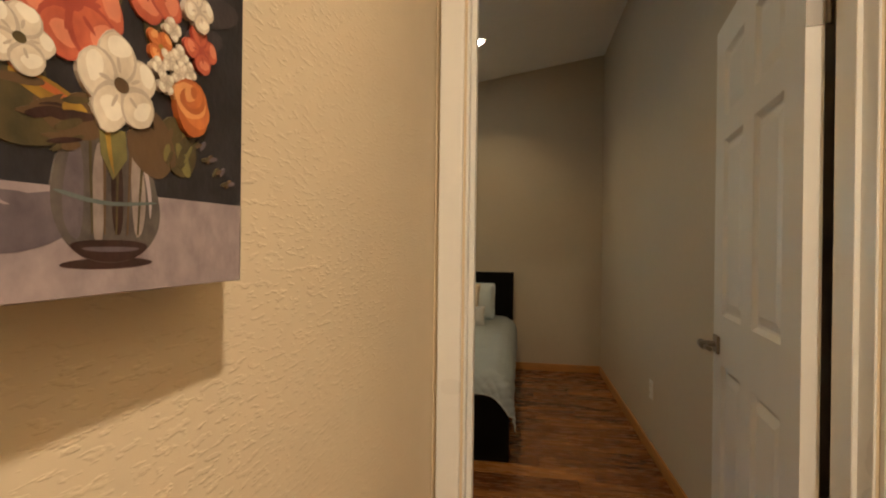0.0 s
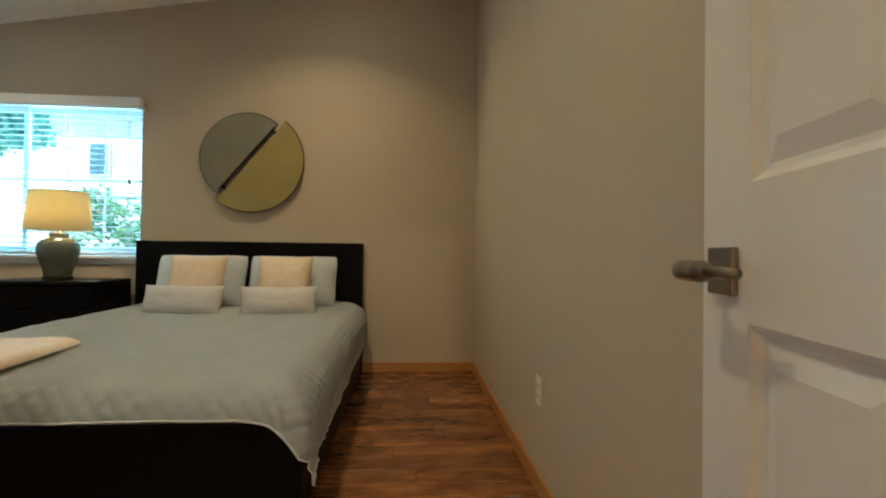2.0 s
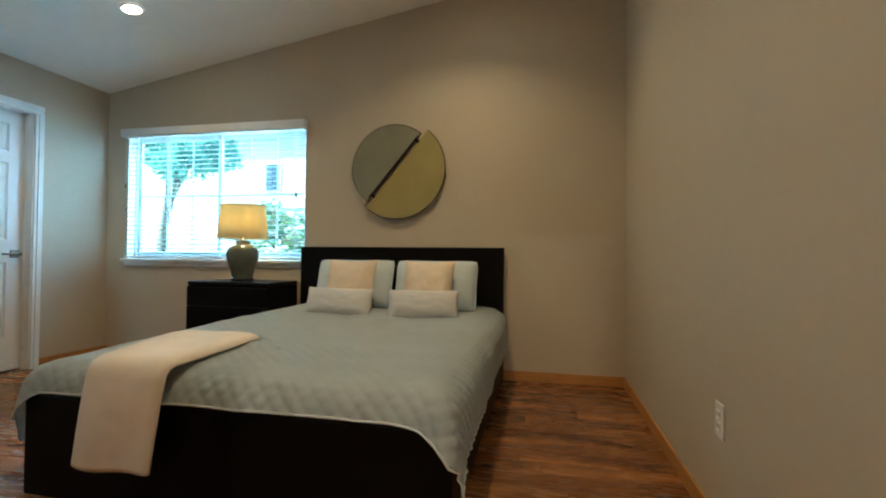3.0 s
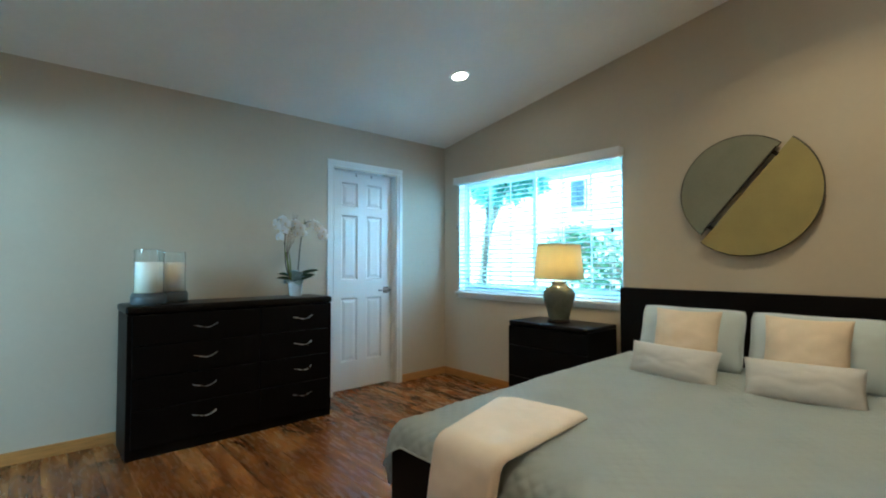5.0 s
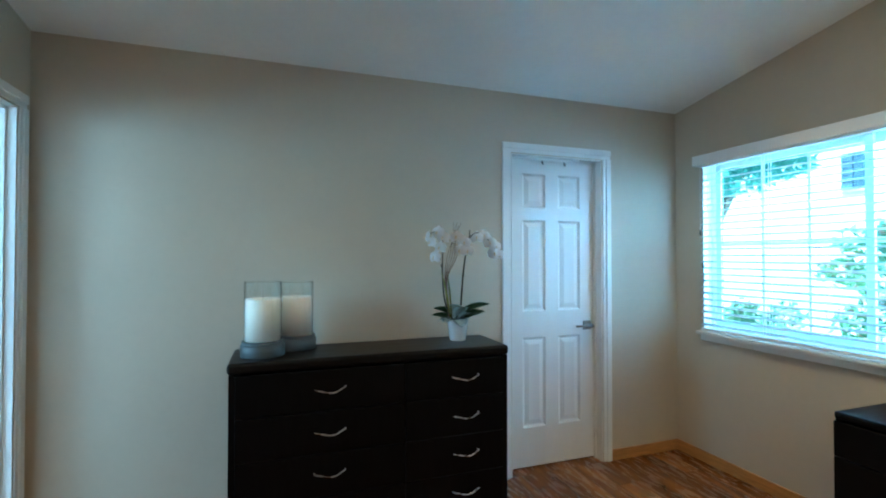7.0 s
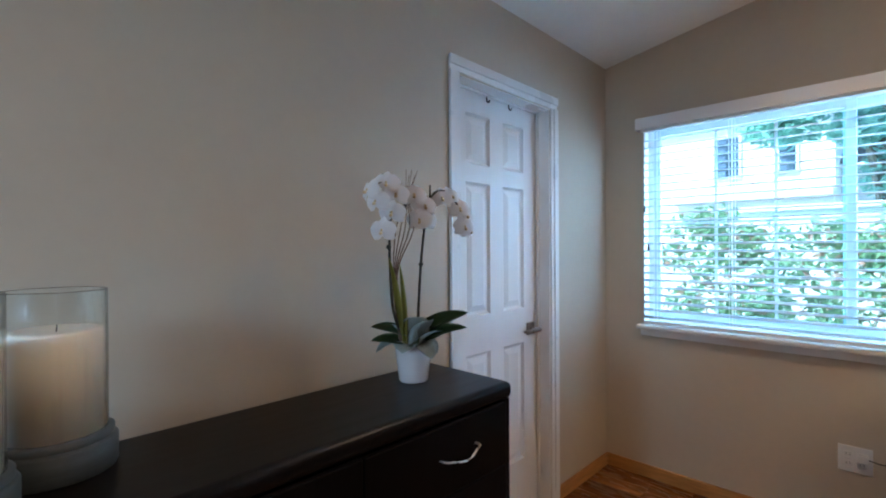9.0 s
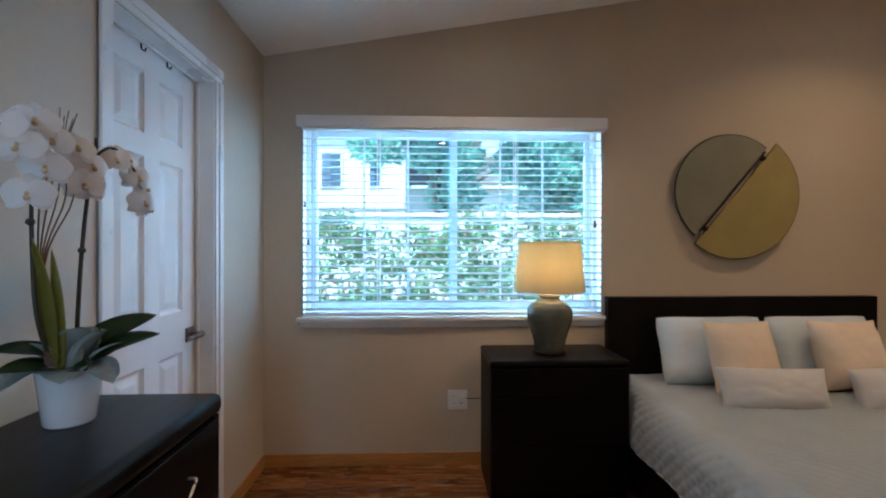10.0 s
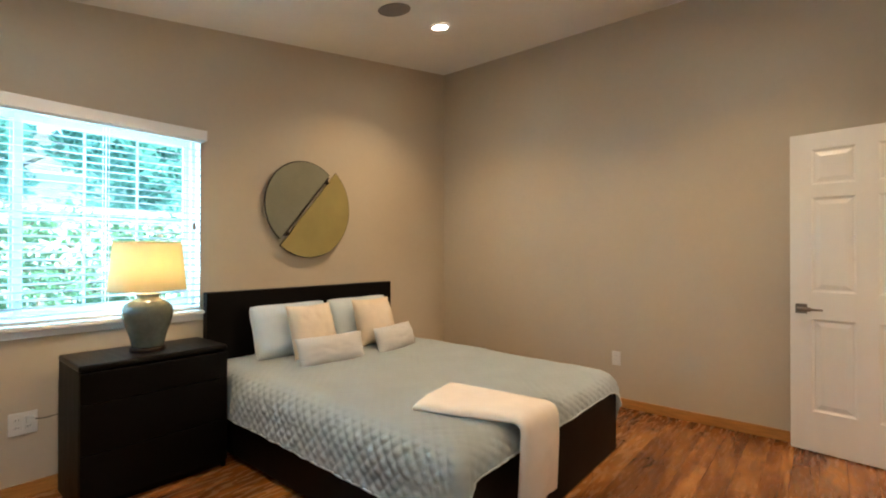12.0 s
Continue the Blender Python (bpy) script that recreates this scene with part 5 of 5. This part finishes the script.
def hedge(x0, x1, y, height, depth, count, seed, label):
    r = random.Random(seed)
    h = thing("hedge", label, "hedge", pose(0, 0, -0.15))
    cs = []
    n = max(3, int((x1 - x0) / 0.22))
    for i in range(n):
        for z in (0.25, 0.6, 0.95, 1.3, 1.6):
            if z < height + 0.1:
                cs.append((x0 + (x1 - x0) * (i + r.random()) / n, y + r.uniform(-0.2, 0.2) * depth, min(z, height) + r.uniform(-0.12, 0.16), r.uniform(0.2, 0.34)))
    part("foliage", leaves(clumps(r, cs, count), 0.048, seed + 1), HEDGELEAF, h, "glossy green leaves")
    part("young_shoots", leaves(clumps(r, cs, count // 6), 0.045, seed + 2), REDLEAF, h, "reddish young leaves")
    for i in range(6):
        x = x0 + (x1 - x0) * (i + 0.5) / 6
        part("stem", tube([(x, y, 0), (x + r.uniform(-0.1, 0.1), y, height * 0.5), (x + r.uniform(-0.2, 0.2), y, height * 0.9)], 0.02, 6, end=0.008), BARK, h)


hedge(-4.35, -0.2, 7.75, 1.62, 1.0, 12000, 11, "dense green hedge with reddish shoots outside the window")
hedge(-7.4, -5.9, 9.3, 0.85, 1.2, 2500, 21, "low rounded green shrub beside the pale yard")


def tree(x, y, trunk_h, crown, count, seed, label, rad=0.09, size=0.085):
    r = random.Random(seed)
    t = thing("tree", label, "tree", pose(x, y, -0.15), "trees outside the window")
    cx, cy, cz, sx, sy, sz = crown
    part("trunk", tube(curve([(0, 0, 0), (0.05, 0.02, trunk_h * 0.5), (cx * 0.4, cy * 0.4, trunk_h), (cx * 0.8, cy * 0.8, cz)], 6), rad, 10, end=rad * 0.35), BARK, t, "", True)
    cs = []
    for k in range(26):
        v = Vector((r.gauss(0, 1), r.gauss(0, 1), r.gauss(0, 1))).normalized() * r.uniform(0.35, 1.0)
        c = (cx + v.x * sx, cy + v.y * sy, cz + v.z * sz)
        cs.append((*c, r.uniform(0.28, 0.55)))
        if k < 9:
            part("limb", tube(curve([(cx * 0.5, cy * 0.5, trunk_h * r.uniform(0.85, 1.1)), (cx * 0.5 + (c[0] - cx * 0.5) * 0.5, cy * 0.5 + (c[1] - cy * 0.5) * 0.5, trunk_h + (c[2] - trunk_h) * 0.65), c], 4), rad * 0.4, 6, end=0.01), BARK, t)
    part("crown", leaves(clumps(r, cs, count), size, seed + 3), TREELEAF, t, "ragged crown of small green leaves")


tree(-2.7, 10.2, 2.0, (0.1, -0.7, 3.3, 1.7, 0.8, 1.2), 17000, 31, "leafy tree behind the hedge outside the window")
tree(-7.3, 9.4, 2.2, (0.75, -0.2, 3.35, 0.95, 0.6, 0.85), 7500, 41, "slender leafy tree in the pale yard", 0.11)
tree(-0.2, 10.4, 1.9, (-0.3, -0.5, 3.1, 0.9, 0.7, 1.2), 6000, 51, "leafy tree with an arching limb beyond the hedge")

house = thing("neighbour_house", "white stucco house with dark shuttered windows across the yard", "house", pose(0, 13, -0.15))
b = bmesh.new()
hexa(b, -11.5, -3.3, 0, 7, 0, 4.3)
hexa(b, -3.3, 3.5, 1.2, 7, 0, 3.0)
part("wall", b, STUCCO, house, "white stucco walls")
b = bmesh.new()
for q in (((-11.9, -0.4, 4.3), (-2.9, -0.4, 4.3), (-2.9, 3.5, 6.0), (-11.9, 3.5, 6.0)), ((-11.9, 7.4, 4.3), (-11.9, 3.5, 6.0), (-2.9, 3.5, 6.0), (-2.9, 7.4, 4.3)),
          ((-3.3, 0.8, 3.0), (3.9, 0.8, 3.0), (3.9, 4.1, 4.4), (-3.3, 4.1, 4.4))):
    b.faces.new([b.verts.new(p) for p in q])
bmesh.ops.solidify(b, geom=b.faces[:], thickness=0.14)
part("roof", b, ROOFING, house, "grey-brown shingle roof")
for x0, x1, z0, z1, sh_w in ((-5.21, -4.69, 2.8, 3.66, 0.0), (-4.14, -3.8, 2.82, 3.55, 0.0), (-7.3, -6.8, 2.8, 3.6, 0.3),):
    w = part("window", box(x0, x1, -0.05, -0.005, z0, z1, 0.01), STUCCO, house)
    part("pane", box(x0 + 0.05, x1 - 0.05, -0.062, -0.051, z0 + 0.05, z1 - 0.05), FARGLASS, w, "dark window glass")
    for k in range(5):
        part("shutter_slat", box(x0 + 0.05, (x0 + x1) / 2, -0.085, -0.066, z0 + 0.06 + (z1 - z0 - 0.12) * k / 5, z0 + 0.04 + (z1 - z0 - 0.12) * (k + 0.85) / 5, 0.004, 1), SHUTTER, w)
part("eave_band", box(-5.9, -3.3, -0.35, -0.002, 2.35, 2.5, 0.02), STUCCO, house, "white ledge over the lower storey")
fence = thing("garden_wall", "low white garden wall behind the hedge", "wall")
part("wall_body", box(-4.2, 2.5, 8.75, 8.87, -0.15, 1.72, 0.01), STUCCO, fence)
part("coping", box(-4.24, 2.54, 8.71, 8.91, 1.7201, 1.78, 0.015), STUCCO, fence)

# ---------- floor boards ----------
def board_mesh(length, width):
    b = box(0, length, 0, width, -0.012, 0, 0.0012, 1)
    me = bpy.data.meshes.new("plank")
    b.to_mesh(me)
    b.free()
    me.materials.append(FLOOR)
    return me


PW = 0.127
boards = {}
rng = random.Random(7)


def lay(x0, x1, y0, y1):
    y = y0
    while y < y1 - 0.01:
        w = min(PW, y1 - y) - 0.0012
        x = x0
        first = rng.choice((0.3, 0.5, 0.7, 0.9, 1.1))
        while x < x1 - 0.01:
            ln = min(first if x == x0 else rng.choice((0.9, 1.2, 1.5)), x1 - x)
            if x1 - x - ln < 0.15:
                ln = x1 - x
            key = (round(ln, 3), round(w, 4))
            if key not in boards:
                boards[key] = board_mesh(ln - 0.001, w)
            p = new("plank", boards[key])
            p.parent = floor
            p.location = (x, y, 0)
            x += ln
        y += PW


lay(XL, XR, YN, YB)
lay(EX0 - 0.03, EX1 + 0.03, YN - WT, YN)
lay(-0.222, XR, -1.5, YN - WT)
lay(BX0, BX1, YN - WT, YN)
lay(XL, -1.9, -1.0, YN - WT)
lay(-4.65, XL, SY0 - 0.1, SY1 + 0.1)
